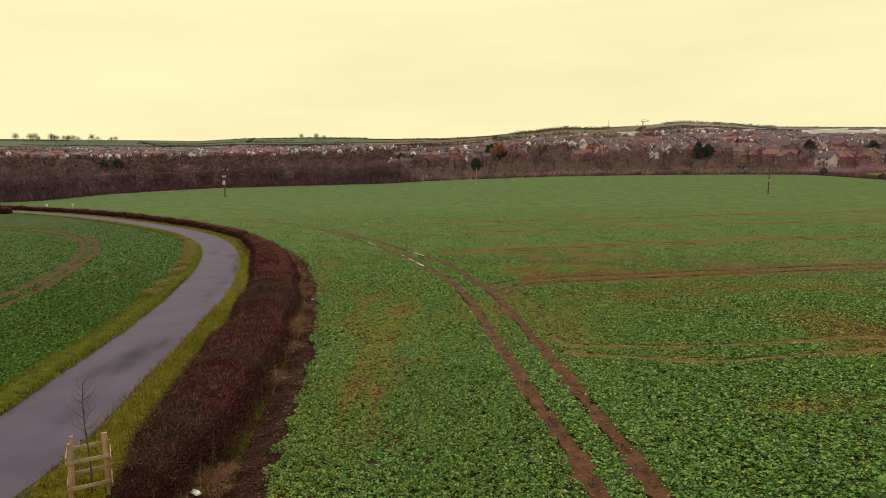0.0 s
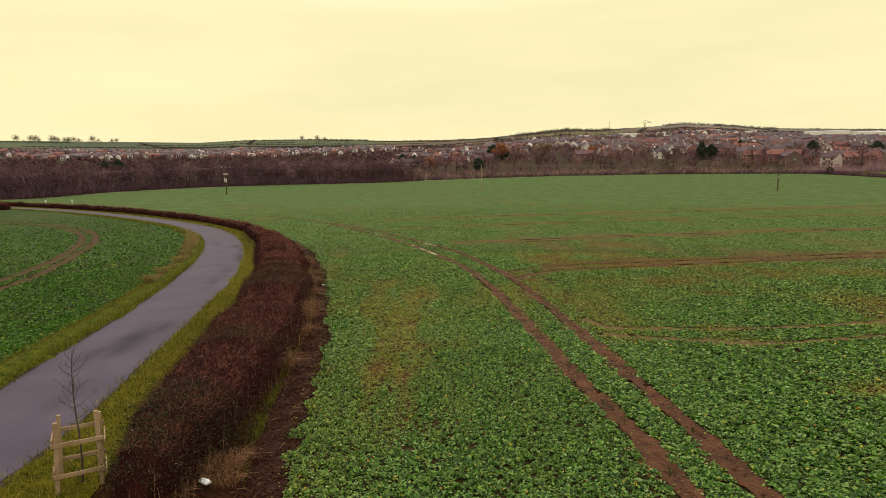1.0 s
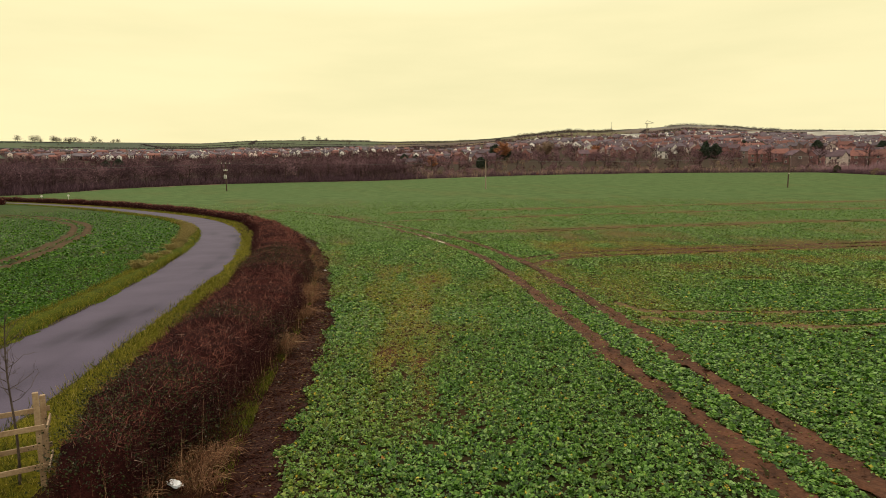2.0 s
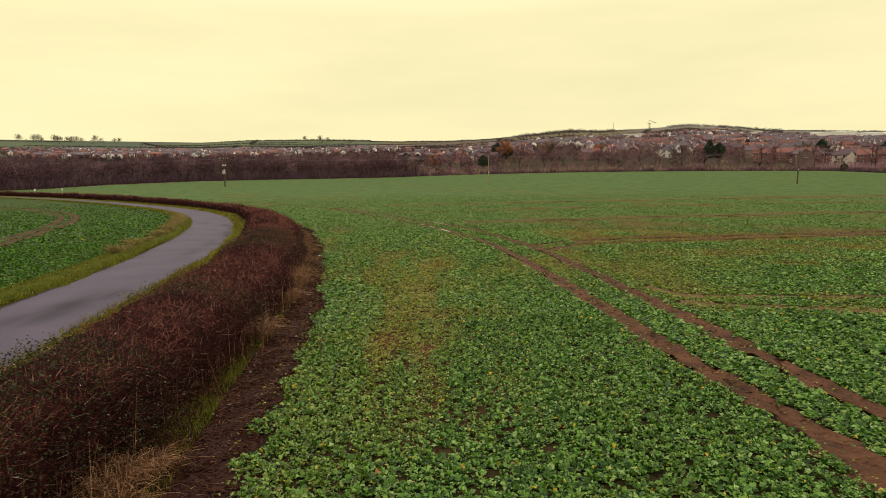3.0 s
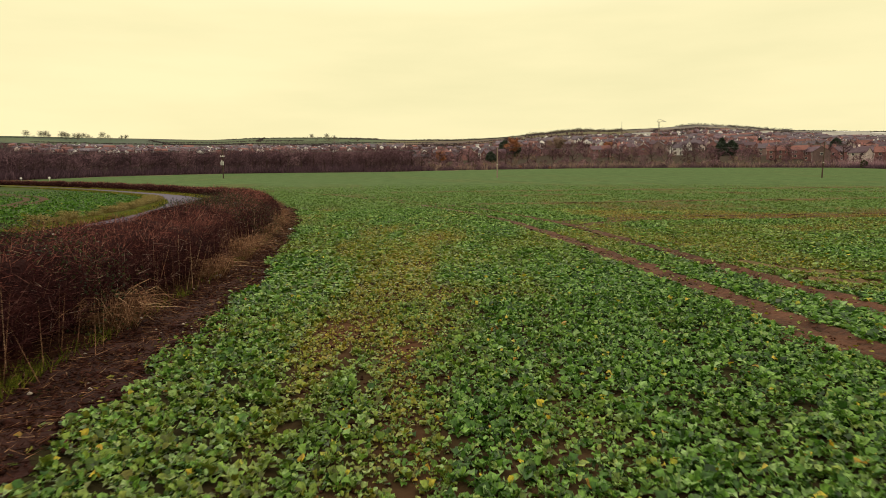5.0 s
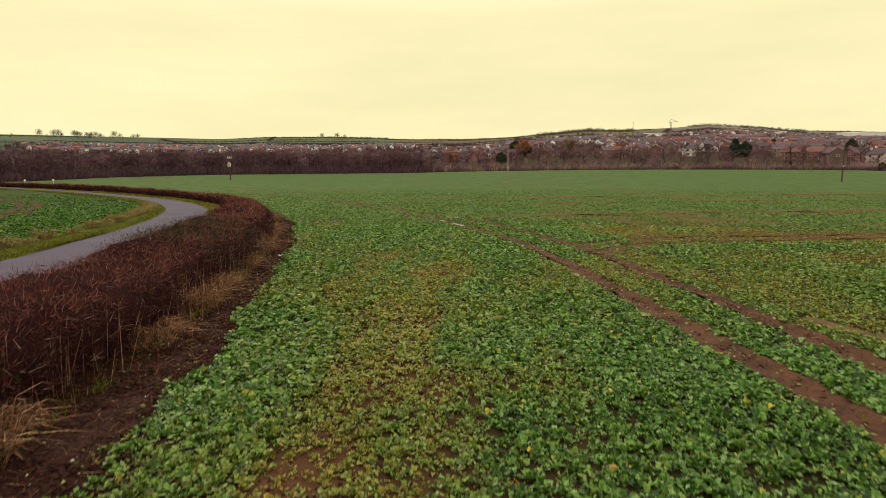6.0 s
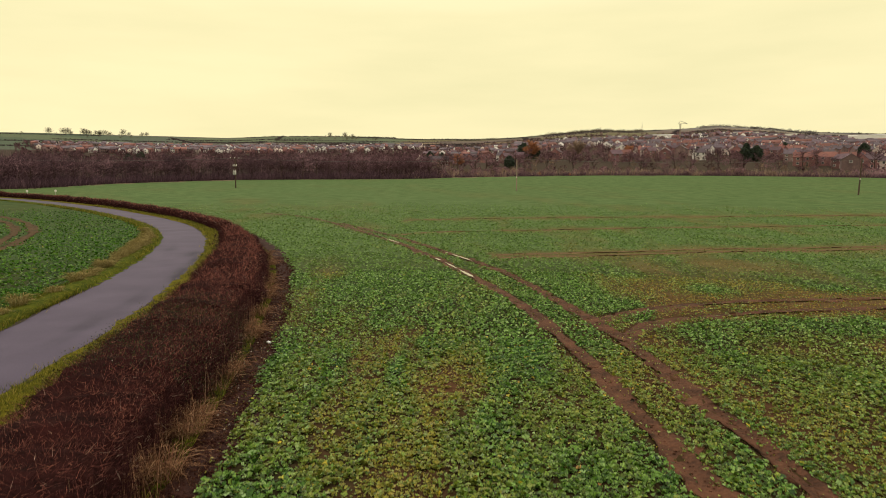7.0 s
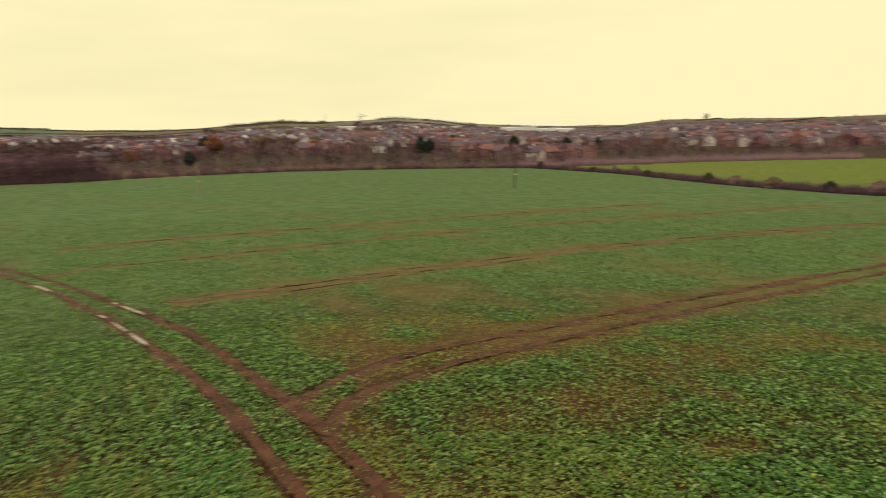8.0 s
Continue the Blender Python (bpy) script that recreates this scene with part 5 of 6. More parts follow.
scrub("undergrowth", WOOD_LINE, 800, 0.3, 9, 1.4, 3.8, 500, m_wood_dark, "dark tangled brown undergrowth below the bare wood")
MID_LINE = [(-31, 262), (14, 298), (54, 318), (95, 318), (129, 311), (157, 298)]
scrub("boundary_scrub", MID_LINE, 330, 0.5, 6, 1.0, 2.6, 510, m_wood_dark, "brown bare scrub along the field boundary")
scrub("boundary_scrub", MID_LINE, 120, 1, 8, 1.8, 4.0, 511, m_spray_olive, "olive and brown bushes along the field boundary")
scrub("boundary_hedge", EAST_EDGE[:6], 620, -0.8, 1.6, 1.0, 2.3, 512, m_wood_dark, "ragged dark hedge between crop and pasture")
scrub("boundary_hedge", [(157, 298), (205, 305), (260, 292), (330, 262)], 260, 0, 8, 2, 5, 513, m_spray, "brown hedge and scrub at the end of the pasture")
pts, g = edge_points(EAST_EDGE[:6], 15, -0.5, 1.5, 530)
bush_shape = [(0, 0.35), (0.25, 0.8), (0.6, 0.85), (0.85, 0.5), (1.0, 0.1)]
bushes = [mesh_np("foliage", *clump(520, bush_shape, 540 + k, 0.075), [(m_spray_olive, m_bramble, m_spray)[k % 3]]) for k in range(3)]
for j, (x, y) in enumerate(pts):
    hb = float(g.uniform(1.2, 2.6)) * (1.5 if j % 5 == 1 else 1.0)
    ob = part("bush", bushes[j % 3], None)
    ob.matrix_basis = on(float(x), float(y), float(g.uniform(0, 360)), hb) @ Matrix.Diagonal((0.7, float(g.uniform(0.7, 1.4)), 1.15, 1))
    tagged(ob, "rounded dark bush standing in the boundary hedge", "bush", "bushes in the boundary hedge")


for n, line, d1, h0, h1, seed, mat in ((110, MID_LINE[:4], 24, 4.0, 9.0, 514, m_spray), (50, MID_LINE[:4], 20, 3.5, 7.0, 515, m_wood), (40, MID_LINE[:4], 18, 4.0, 7.5, 519, m_spray_olive), (8, MID_LINE[:3], 10, 4, 6.0, 516, m_spray_red), (70, MID_LINE[3:], 22, 2.5, 6.0, 517, m_spray), (40, MID_LINE[3:], 20, 2.5, 5.0, 518, m_wood), (30, MID_LINE[3:], 20, 2.5, 5.0, 520, m_spray_olive)):
    pts, g = edge_points(line, n, 1.5, d1, seed)
    lump = 0.25 + 1.15 * noise2(pts[:, 0], pts[:, 1], 16, 519)
    far_trees("boundary_trees", pts, g.uniform(h0, h1, n) * lump * 0.52, seed + 20, mat, "bare brown trees and tall shrubs behind the field boundary", sprays=150, wide=0.5, size=0.055)


# trees of the town edge and the town
def town_tree(az, r, hgt, k, label="leafless brown tree among the houses", group="bare trees in the town"):
    x, y = r * math.sin(radians(az)), r * math.cos(radians(az))
    return plant(x, y, hgt / 8.0, float(rng.uniform(0, 360)), k, label, group, squash=1.3)


conifer_shape = [(0, 0.05), (0.1, 0.30), (0.35, 0.34), (0.7, 0.24), (1.0, 0.02)]
round_shape = [(0, 0.08), (0.2, 0.30), (0.5, 0.46), (0.8, 0.34), (1.0, 0.05)]
evergreens = [mesh_np("crown", *clump(1500, sh, 560 + k, 0.05), [m_conifer]) for k, sh in enumerate((conifer_shape, round_shape, round_shape))]
ever_trunk = mesh_np("trunk", *tubes(np.array([[0, 0, -0.02]]), np.array([[0, 0, 0.5]]), np.array([0.03]), np.array([0.015]), 6), [m_farbark])


def evergreen(az, r, hgt, k):
    x, y = r * math.sin(radians(az)), r * math.cos(radians(az))
    ob = thing("evergreen_tree", on(x, y, az * 7, hgt * 0.8), "dark evergreen tree with dense foliage", "tree", "evergreens in the town")
    part("trunk", ever_trunk, None, ob)
    part("crown", evergreens[k], None, ob)
    return ob


for az, r, hgt, k in ((3.6, 590, 17, 1), (4.4, 600, 15, 1), (2.4, 420, 9.5, 1), (19.9, 500, 14, 0), (20.6, 505, 12, 1), (22.6, 640, 12, 1), (23.8, 640, 11, 1), (16.6, 540, 10, 0), (-3.9, 690, 13, 1), (-2.9, 700, 11, 2), (0.9, 700, 12, 0), (-25.7, 640, 14, 1), (-26.6, 650, 12, 2), (31.5, 560, 13, 1), (34.0, 600, 12, 0), (40.2, 620, 11, 1), (27.5, 620, 13, 2)):
    evergreen(az, r, hgt, k)
evergreen(-37.0, 262, 23, 2)
for mat_s, az, r, hgt, sp, label in ((m_spray_red, 4.2, 560, 15, 6, "tall rusty orange-brown beech holding its leaves"), (m_spray_red, -1.6, 470, 9, 3.5, "rusty red-brown tree beyond the scrub"), (m_spray_olive, 7.6, 520, 13, 6, "wide olive-brown bare tree"), (m_spray_red, 11.6, 540, 9, 3.5, "rusty brown tree beside brick houses")):
    wd, sp_ = bare_tree_parts(hgt, sp, int(600 + az * 10), limb_n=14, twig_n=1500, twig_r=0.16)
    x, y = r * math.sin(radians(az)), r * math.cos(radians(az))
    make_tree("broad_tree", wd, sp_, (m_farbark, mat_s), on(x, y), label)
g = np.random.default_rng(620)
for j in range(60):
    az = float(g.uniform(-33, 56))
    r = float(g.uniform(430, 1050)) if az > -6 else float(g.uniform(560, 1050))
    if j < 45:
        az, r = float(g.uniform(-4, 33)), float(g.uniform(350, 500))
    town_tree(az, r, float(g.uniform(6.5, 12)), int(g.integers(0, 5)))


g = np.random.default_rng(640)
n = 5200
az = np.radians(np.where(g.random(n) < 0.46, g.uniform(-34, -4, n), g.uniform(-6, 57, n)))
rr = np.where(g.random(n) < 0.13, g.uniform(345, 560, n), g.uniform(480, 1400, n))
rr = np.where(np.degrees(az) < -5, 520 + 900 * g.random(n) ** 0.7, rr)
far_pts = np.c_[rr * np.sin(az), rr * np.cos(az)]
open_land = (far_pts[:, 0] > 100) & (far_pts[:, 1] < 312) & (far_pts[:, 1] > 20)
far_pts = far_pts[~open_land]
west_trees = far_pts[:, 0] < -70
far_trees("town_trees", far_pts[west_trees], g.uniform(3.5, 7.5, len(far_pts)), 643, m_wood, "dark purple-brown bare trees round the far houses")
far_pts = far_pts[~west_trees]
for k, mat, h0, h1, label in ((0, m_spray, 4, 10, "purple-brown bare trees and shrubs between the houses"), (1, m_wood, 4, 10, "dark purple bare trees and shrubs between the houses"), (2, m_spray_olive, 3, 7, "olive-brown shrubs and trees between the houses")):
    share = far_pts[k::3]
    rr = np.hypot(*share.T)
    tall = g.uniform(h0, h1, len(share)) * np.interp(rr, [345, 420, 600], [0.5, 0.65, 0.9])
    far_trees("town_trees", share[rr < 640], tall[rr < 640], 641 + 10 * k, mat, label, sprays=110, size=0.05)
    far_trees("town_trees", share[rr >= 640], tall[rr >= 640], 671 + 10 * k, mat, label, sprays=40, size=0.075)


# ---- houses ----
def gable_body(w, d, h, rise):
    bm = bmesh.new()
    vs = [bm.verts.new(p) for p in ((-w / 2, -d / 2, -1.5), (w / 2, -d / 2, -1.5), (w / 2, d / 2, -1.5), (-w / 2, d / 2, -1.5), (-w / 2, -d / 2, h), (w / 2, -d / 2, h), (w / 2, d / 2, h), (-w / 2, d / 2, h), (-w / 2, 0, h + rise), (w / 2, 0, h + rise))]
    for q in ((0, 1, 5, 4), (2, 3, 7, 6), (3, 0, 4, 8, 7), (1, 2, 6, 9, 5), (3, 2, 1, 0), (4, 5, 9, 8), (6, 7, 8, 9)):
        bm.faces.new([vs[i] for i in q])
    return bm


def gable_roof(w, d, h, rise, over=0.35, thick=0.18):
    bm = bmesh.new()
    a = d / 2 + over
    drop = rise * over / (d / 2)
    for sgn in (-1, 1):
        x0, x1 = -w / 2 - over * 0.6, w / 2 + over * 0.6
        lo = [bm.verts.new(p) for p in ((x0, sgn * a, h - drop), (x1, sgn * a, h - drop), (x1, 0, h + rise), (x0, 0, h + rise))]
        hi = [bm.verts.new((v.co.x, v.co.y, v.co.z + thick)) for v in lo]
        if sgn > 0:
            lo, hi = lo[::-1], hi[::-1]
        bm.faces.new(hi)
        bm.faces.new(lo[::-1])
        for i in range(4):
            bm.faces.new((lo[i], lo[(i + 1) % 4], hi[(i + 1) % 4], hi[i]))
    bmesh.ops.recalc_face_normals(bm, faces=bm.faces[:])
    return bm


def to_mesh(bm, name, *mats):
    me = bpy.data.meshes.new(name)
    bm.to_mesh(me)
    bm.free()
    for m in mats:
        me.materials.append(m)
    return me


def window_mesh(w, h):
    """One frame with a recessed pane."""
    bm = bmesh.new()
    add_box(bm, -w / 2, w / 2, -0.10, 0.02, 0, h, 1)
    bm.normal_update()
    front = [f for f in bm.faces if f.normal.y < -0.9]
    bmesh.ops.inset_region(bm, faces=front, thickness=0.12, depth=-0.05)
    front[0].material_index = 0
    return to_mesh(bm, "window", m_glass, m_white)


def chimney_mesh(mat):
    bm = bmesh.new()
    add_box(bm, -0.45, 0.45, -0.3, 0.3, -1.2, 1.0, 0, 0.03)
    add_box(bm, -0.52, 0.52, -0.37, 0.37, 0.8, 0.92, 0)
    for x in (-0.2, 0.2):
        add_box(bm, x - 0.12, x + 0.12, -0.12, 0.12, 1.0, 1.3, 0)
    return to_mesh(bm, "chimney", mat)


win = window_mesh(1.4, 1.25)
bm = bmesh.new()
add_box(bm, -0.45, 0.45, -0.05, 0.02, 0, 2.05, 0)
add_box(bm, -0.53, -0.45, -0.09, 0.02, 0, 2.13, 1)
add_box(bm, 0.45, 0.53, -0.09, 0.02, 0, 2.13, 1)
add_box(bm, -0.53, 0.53, -0.09, 0.02, 2.05, 2.13, 1)
door_me = to_mesh(bm, "door", m_black, m_white)
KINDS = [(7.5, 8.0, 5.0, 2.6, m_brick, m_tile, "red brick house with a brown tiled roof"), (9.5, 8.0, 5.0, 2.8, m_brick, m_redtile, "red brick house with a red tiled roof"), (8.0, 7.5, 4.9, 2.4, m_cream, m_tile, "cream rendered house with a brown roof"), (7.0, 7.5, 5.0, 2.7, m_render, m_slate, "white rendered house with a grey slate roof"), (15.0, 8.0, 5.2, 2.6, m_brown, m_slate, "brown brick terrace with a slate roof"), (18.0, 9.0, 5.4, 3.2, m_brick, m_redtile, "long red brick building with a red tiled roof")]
sets = []
for w, d, h, rise, wm, rm, label in KINDS:
    sets.append((to_mesh(gable_body(w, d, h, rise), "wall", wm), to_mesh(gable_roof(w, d, h, rise), "roof", rm), chimney_mesh(wm)))


def house(x, y, turn, kind, detail):
    w, d, h, rise, wm, rm, label = KINDS[kind]
    ob = thing("house", on(x, y, turn), label, "house", "houses of the town")
    part("wall", sets[kind][0], None, ob)
    roof = part("roof", sets[kind][1], None, ob)
    n_ch = 2 if w > 12 else 1
    for c in range(n_ch):
        ch = part("chimney", sets[kind][2], None, roof)
        ch.location = ((-w * 0.38, w * 0.3)[c], 0, h + rise + 0.1)
    if detail:
        n = max(2, int(w / 3.2))
        for fl in (0.9, 3.4):
            for c in range(n):
                xw = -w / 2 + w * (c + 0.5) / n
                if fl < 1 and c == n // 2:
                    dr = part("door", door_me, None, ob)
                    dr.location = (xw, -d / 2, 0.05)
                    continue
                wi = part("window", win, None, ob)
                wi.location = (xw, -d / 2, fl)
        gw = part("window", win, None, ob)
        gw.matrix_basis = pose(-w / 2, 0, 3.4, 0, 0, -90)
    return ob


def pane_quads(w, d, h):
    """Framed windows standing 5 cm proud of both long walls and the gables, as quads."""
    v, n = [], max(2, int(w / 3.0))
    for z in (0.9, 3.3):
        for c in range(n):
            x = -w / 2 + w * (c + 0.5) / n
            for yy, sg in ((-d / 2 - 0.05, 1), (d / 2 + 0.05, -1)):
                v += [(x - 0.7 * sg, yy, z), (x + 0.7 * sg, yy, z), (x + 0.7 * sg, yy, z + 1.3), (x - 0.7 * sg, yy, z + 1.3)]
        for xx, sg in ((-w / 2 - 0.05, -1), (w / 2 + 0.05, 1)):
            v += [(xx, -0.6 * sg, z), (xx, 0.6 * sg, z), (xx, 0.6 * sg, z + 1.3), (xx, -0.6 * sg, z + 1.3)]
    q = np.arange(len(v)).reshape(-1, 4)
    return np.array(v, float), np.concatenate([q[:, [0, 1, 2]], q[:, [0, 2, 3]]])


def triangles(me):
    me.calc_loop_triangles()
    v = np.empty(len(me.vertices) * 3)
    me.vertices.foreach_get("co", v)
    t = np.empty(len(me.loop_triangles) * 3, np.int32)
    me.loop_triangles.foreach_get("vertices", t)
    return v.reshape(-1, 3), t.reshape(-1, 3)


NEAR_HOUSES = [(10.61, 500, 0, 20), (11.29, 505, 1, -10), (16.71, 520, 3, 15), (23.5, 455, 1, 0), (24.1, 462, 0, 90), (25.0, 470, 1, 10), (26.23, 466, 1, -8), (14.35, 540, 0, 80), (6.15, 560, 0, 70), (2.21, 560, 0, 30), (29.33, 520, 1, 20)]
g = np.random.default_rng(700)
plots = []
for az, rr, kind, turn in NEAR_HOUSES:
    plots.append((rr * math.sin(radians(az)), rr * math.cos(radians(az)), turn - az, kind, rr))
r = 425.0
while r < 1420:
    az = -33.5 + float(g.uniform(0, 1))
    while az < 56:
        az += math.degrees(float(g.uniform(8.5, 17)) / r)
        if (az < -4.5 and r < 1060) or (az < 9 and r < 540) or (33 < az and r < 560) or r > (1390 if az < -4.5 else 1230):
            continue
        if fbm(np.array([az * 12]), np.array([r]), 90, 77)[0] < (0.44 if az < -4.5 else 0.42 if r > 660 else 0.46):
            continue
        if g.random() < 0.2:
            continue
        rr = r + float(g.uniform(-12, 12))
        kind = int(g.choice(6, p=[0.30, 0.05, 0.19, 0.27, 0.17, 0.02] if az < -4.5 else [0.36, 0.05, 0.15, 0.20, 0.22, 0.02] if rr > 700 else [0.48, 0.10, 0.10, 0.08, 0.22, 0.02]))
        turn = -az + float(g.choice([0, 0, 90, 90, 35, -30])) + float(g.normal(0, 10))
        plots.append((rr * math.sin(radians(az)), rr * math.cos(radians(az)), turn, kind, rr))
    r += 19 + max(0, r - 500) * 0.006
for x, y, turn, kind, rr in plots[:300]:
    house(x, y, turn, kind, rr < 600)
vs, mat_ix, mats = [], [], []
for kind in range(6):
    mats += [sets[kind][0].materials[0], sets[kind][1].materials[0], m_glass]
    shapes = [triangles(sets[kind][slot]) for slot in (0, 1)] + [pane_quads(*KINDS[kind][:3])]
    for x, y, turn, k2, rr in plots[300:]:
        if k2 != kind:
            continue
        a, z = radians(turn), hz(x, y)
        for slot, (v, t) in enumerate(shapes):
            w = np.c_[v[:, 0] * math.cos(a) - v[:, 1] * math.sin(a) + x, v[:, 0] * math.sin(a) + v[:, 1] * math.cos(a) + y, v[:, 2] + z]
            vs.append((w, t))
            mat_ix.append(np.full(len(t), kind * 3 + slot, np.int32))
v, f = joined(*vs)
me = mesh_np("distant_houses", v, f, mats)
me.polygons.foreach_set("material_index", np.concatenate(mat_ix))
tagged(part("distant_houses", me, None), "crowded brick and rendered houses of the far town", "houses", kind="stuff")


# ---- sheds, tower, crane, mast ----
def shed(az, r, w, d, h, label="long pale industrial shed with a shallow roof"):
    x, y = r * math.sin(radians(az)), r * math.cos(radians(az))
    ob = thing("industrial_shed", on(x, y, -az), label, "shed", "sheds beyond the town")
    part("wall", to_mesh(gable_body(w, d, h, h * 0.12), "wall", m_shed), None, ob)
    part("roof", to_mesh(gable_roof(w, d, h, h * 0.12, 0.3, 0.2), "roof", m_shed), None, ob, "pale sheet roof")
    bm = bmesh.new()
    for k in range(int(w / 12)):
        x0 = -w / 2 + 4 + 12 * k
        add_box(bm, x0, x0 + 5, -d / 2 - 0.08, -d / 2, 0.1, h * 0.45)
    part("loading_door", to_mesh(bm, "loading_door", m_slate), None, ob, "grey loading doors")
    return ob


for az, r, w, d, h in ((20.2, 1190, 40, 22, 6), (22.4, 1230, 55, 26, 5), (24.3, 1215, 38, 20, 5), (25.8, 1205, 30, 20, 4.5), (28.3, 1120, 56, 30, 10), (30.6, 1150, 40, 24, 9), (32.0, 1110, 26, 20, 10), (33.8, 1215, 62, 26, 5), (14.4, 1120, 30, 18, 7), (13.2, 1150, 22, 14, 5), (11.0, 1180, 24, 14, 5), (36.2, 1215, 40, 24, 5)):
    shed(az, r, w, d, h)
shed(1.6, 1010, 12, 9, 6.5, "tall white block standing above the houses")


def lattice(name, x, y, hgt, wid, label, cat, jib=0.0):
    ob = thing(name, on(x, y, 20), label, cat)
    c = wid / 2
    p0, p1 = [], []
    n = max(3, int(hgt / wid / 1.2))
    for sx, sy in ((-c, -c), (c, -c), (c, c), (-c, c)):
        p0.append((sx, sy, -0.5)), p1.append((sx, sy, hgt))
    for k in range(n):
        z0, z1 = hgt * k / n, hgt * (k + 1) / n
        for a, b in (((-c, -c), (c, -c)), ((c, -c), (c, c)), ((c, c), (-c, c)), ((-c, c), (-c, -c))):
            p0.append((*a, z0)), p1.append((*b, z1))
    rr = np.full(len(p0), 0.07 if wid < 1.2 else 0.12)
    part("tower", mesh_np("tower", *tubes(p0, p1, rr, rr, 4), [m_palepole]), None, ob)
    if jib:
        q0 = [(-jib * 0.3, 0, hgt), (-jib * 0.3, 0, hgt), (jib, 0, hgt + 0.8)]
        q1 = [(jib, 0, hgt + 0.8), (0, 0, hgt + 4), (0, 0, hgt + 4)]
        part("jib", mesh_np("jib", *tubes(q0, q1, np.full(3, 0.3), np.full(3, 0.2), 4), [m_palepole]), None, ob)
    return ob


lattice("tower_crane", 1020 * math.sin(radians(15.6)), 1020 * math.cos(radians(15.6)), 24, 1.6, "slim tower crane over the roofs", "crane", jib=11)
lattice("radio_mast", 1860 * math.sin(radians(12.9)), 1860 * math.cos(radians(12.9)), 20, 0.9, "thin lattice radio mast on the ridge", "mast")

# ---- hills: hedgerows, ridge trees ----
g = np.random.default_rng(800)
vs = []
for k in range(56):
    az, rr = float(g.uniform(-34, 57) if k < 36 else g.uniform(-34, 2)), float(g.uniform(1300, 1870))
    turn = float(g.uniform(-0.22, 0.22)) if g.random() < 0.8 else float(g.uniform(0.9, 2.0))
    ln = float(g.uniform(120, 420))
    n = int(ln / 2.5)
    t = np.linspace(-ln / 2, ln / 2, n)
    a = radians(az)
    cx, cy = rr * math.sin(a) + t * math.cos(a + turn), rr * math.cos(a) - t * math.sin(a + turn)
    for _ in range(2):
        x, y = cx + g.normal(0, 2, n), cy + g.normal(0, 2, n)
        p0 = np.c_[x, y, height(x, y) - 0.5]
        hh = g.uniform(1.5, 3.6, n)
        vs.append(spikes(p0, p0 + np.c_[g.normal(0, 2.4, (n, 2)), hh], 1.7))
v, f = joined(*vs)
tagged(part("hedgerows", mesh_np("hedgerows", v, f, [m_farhedge]), None), "dark hedgerows dividing the far hill fields", "hedgerow", kind="stuff")
vs = []
for az0, az1, n, h0, h1 in ((5, 13, 240, 4, 9), (17, 25, 240, 4, 9), (-13, -8, 50, 3, 7), (-34, -26, 30, 3, 6), (38, 46, 40, 2, 4), (0, 57, 200, 2, 5)):
    a = np.radians(g.uniform(az0, az1, n))
    rr = g.uniform(1720, 1895, n)
    x, y = rr * np.sin(a), rr * np.cos(a)
    p0 = np.c_[x, y, height(x, y) - 1]
    k = 36
    hh = g.uniform(h0, h1, n)[:, None, None]
    dome = g.normal(0, 1, (n, k, 3))
    dome /= np.linalg.norm(dome, axis=2, keepdims=True)
    dome[..., 2] = np.abs(dome[..., 2])
    c = p0[:, None] + dome * np.concatenate([hh * 0.75, hh * 0.75, hh * 0.85], 2) * g.uniform(0.5, 1.0, (n, k, 1))
    tri = (c[:, :, None] + g.normal(0, 0.55, (n, k, 3, 3))).reshape(-1, 3)
    vs.append((tri, np.arange(len(tri)).reshape(-1, 3)))
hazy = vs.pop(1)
for pair, mat, label in ((joined(*vs), m_farwood, "winter copses on the ridge, paled to grey-brown for haze"), (hazy, m_hazewood, "winter woods on the farthest hill, haze put into their pale grey")):
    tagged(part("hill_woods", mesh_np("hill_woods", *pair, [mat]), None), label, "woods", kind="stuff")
for az in (-32.1, -31.2, -30.9, -30.7, -29.9, -29.7, -29.5, -29.1, -28.9, -28.8, -28.5, -28.2, -27.3, -26.9, -26.0, -25.7, -12.0, -10.8, -10.2, 42.8):
    rr = 1850 + float(g.uniform(0, 30))
    plant(rr * math.sin(radians(az)), rr * math.cos(radians(az)), float(g.uniform(1.3, 2.5)), az * 9, 5, "bare tree on the skyline of the far ridge", "ridge trees", squash=1.3, sunk=2.2)


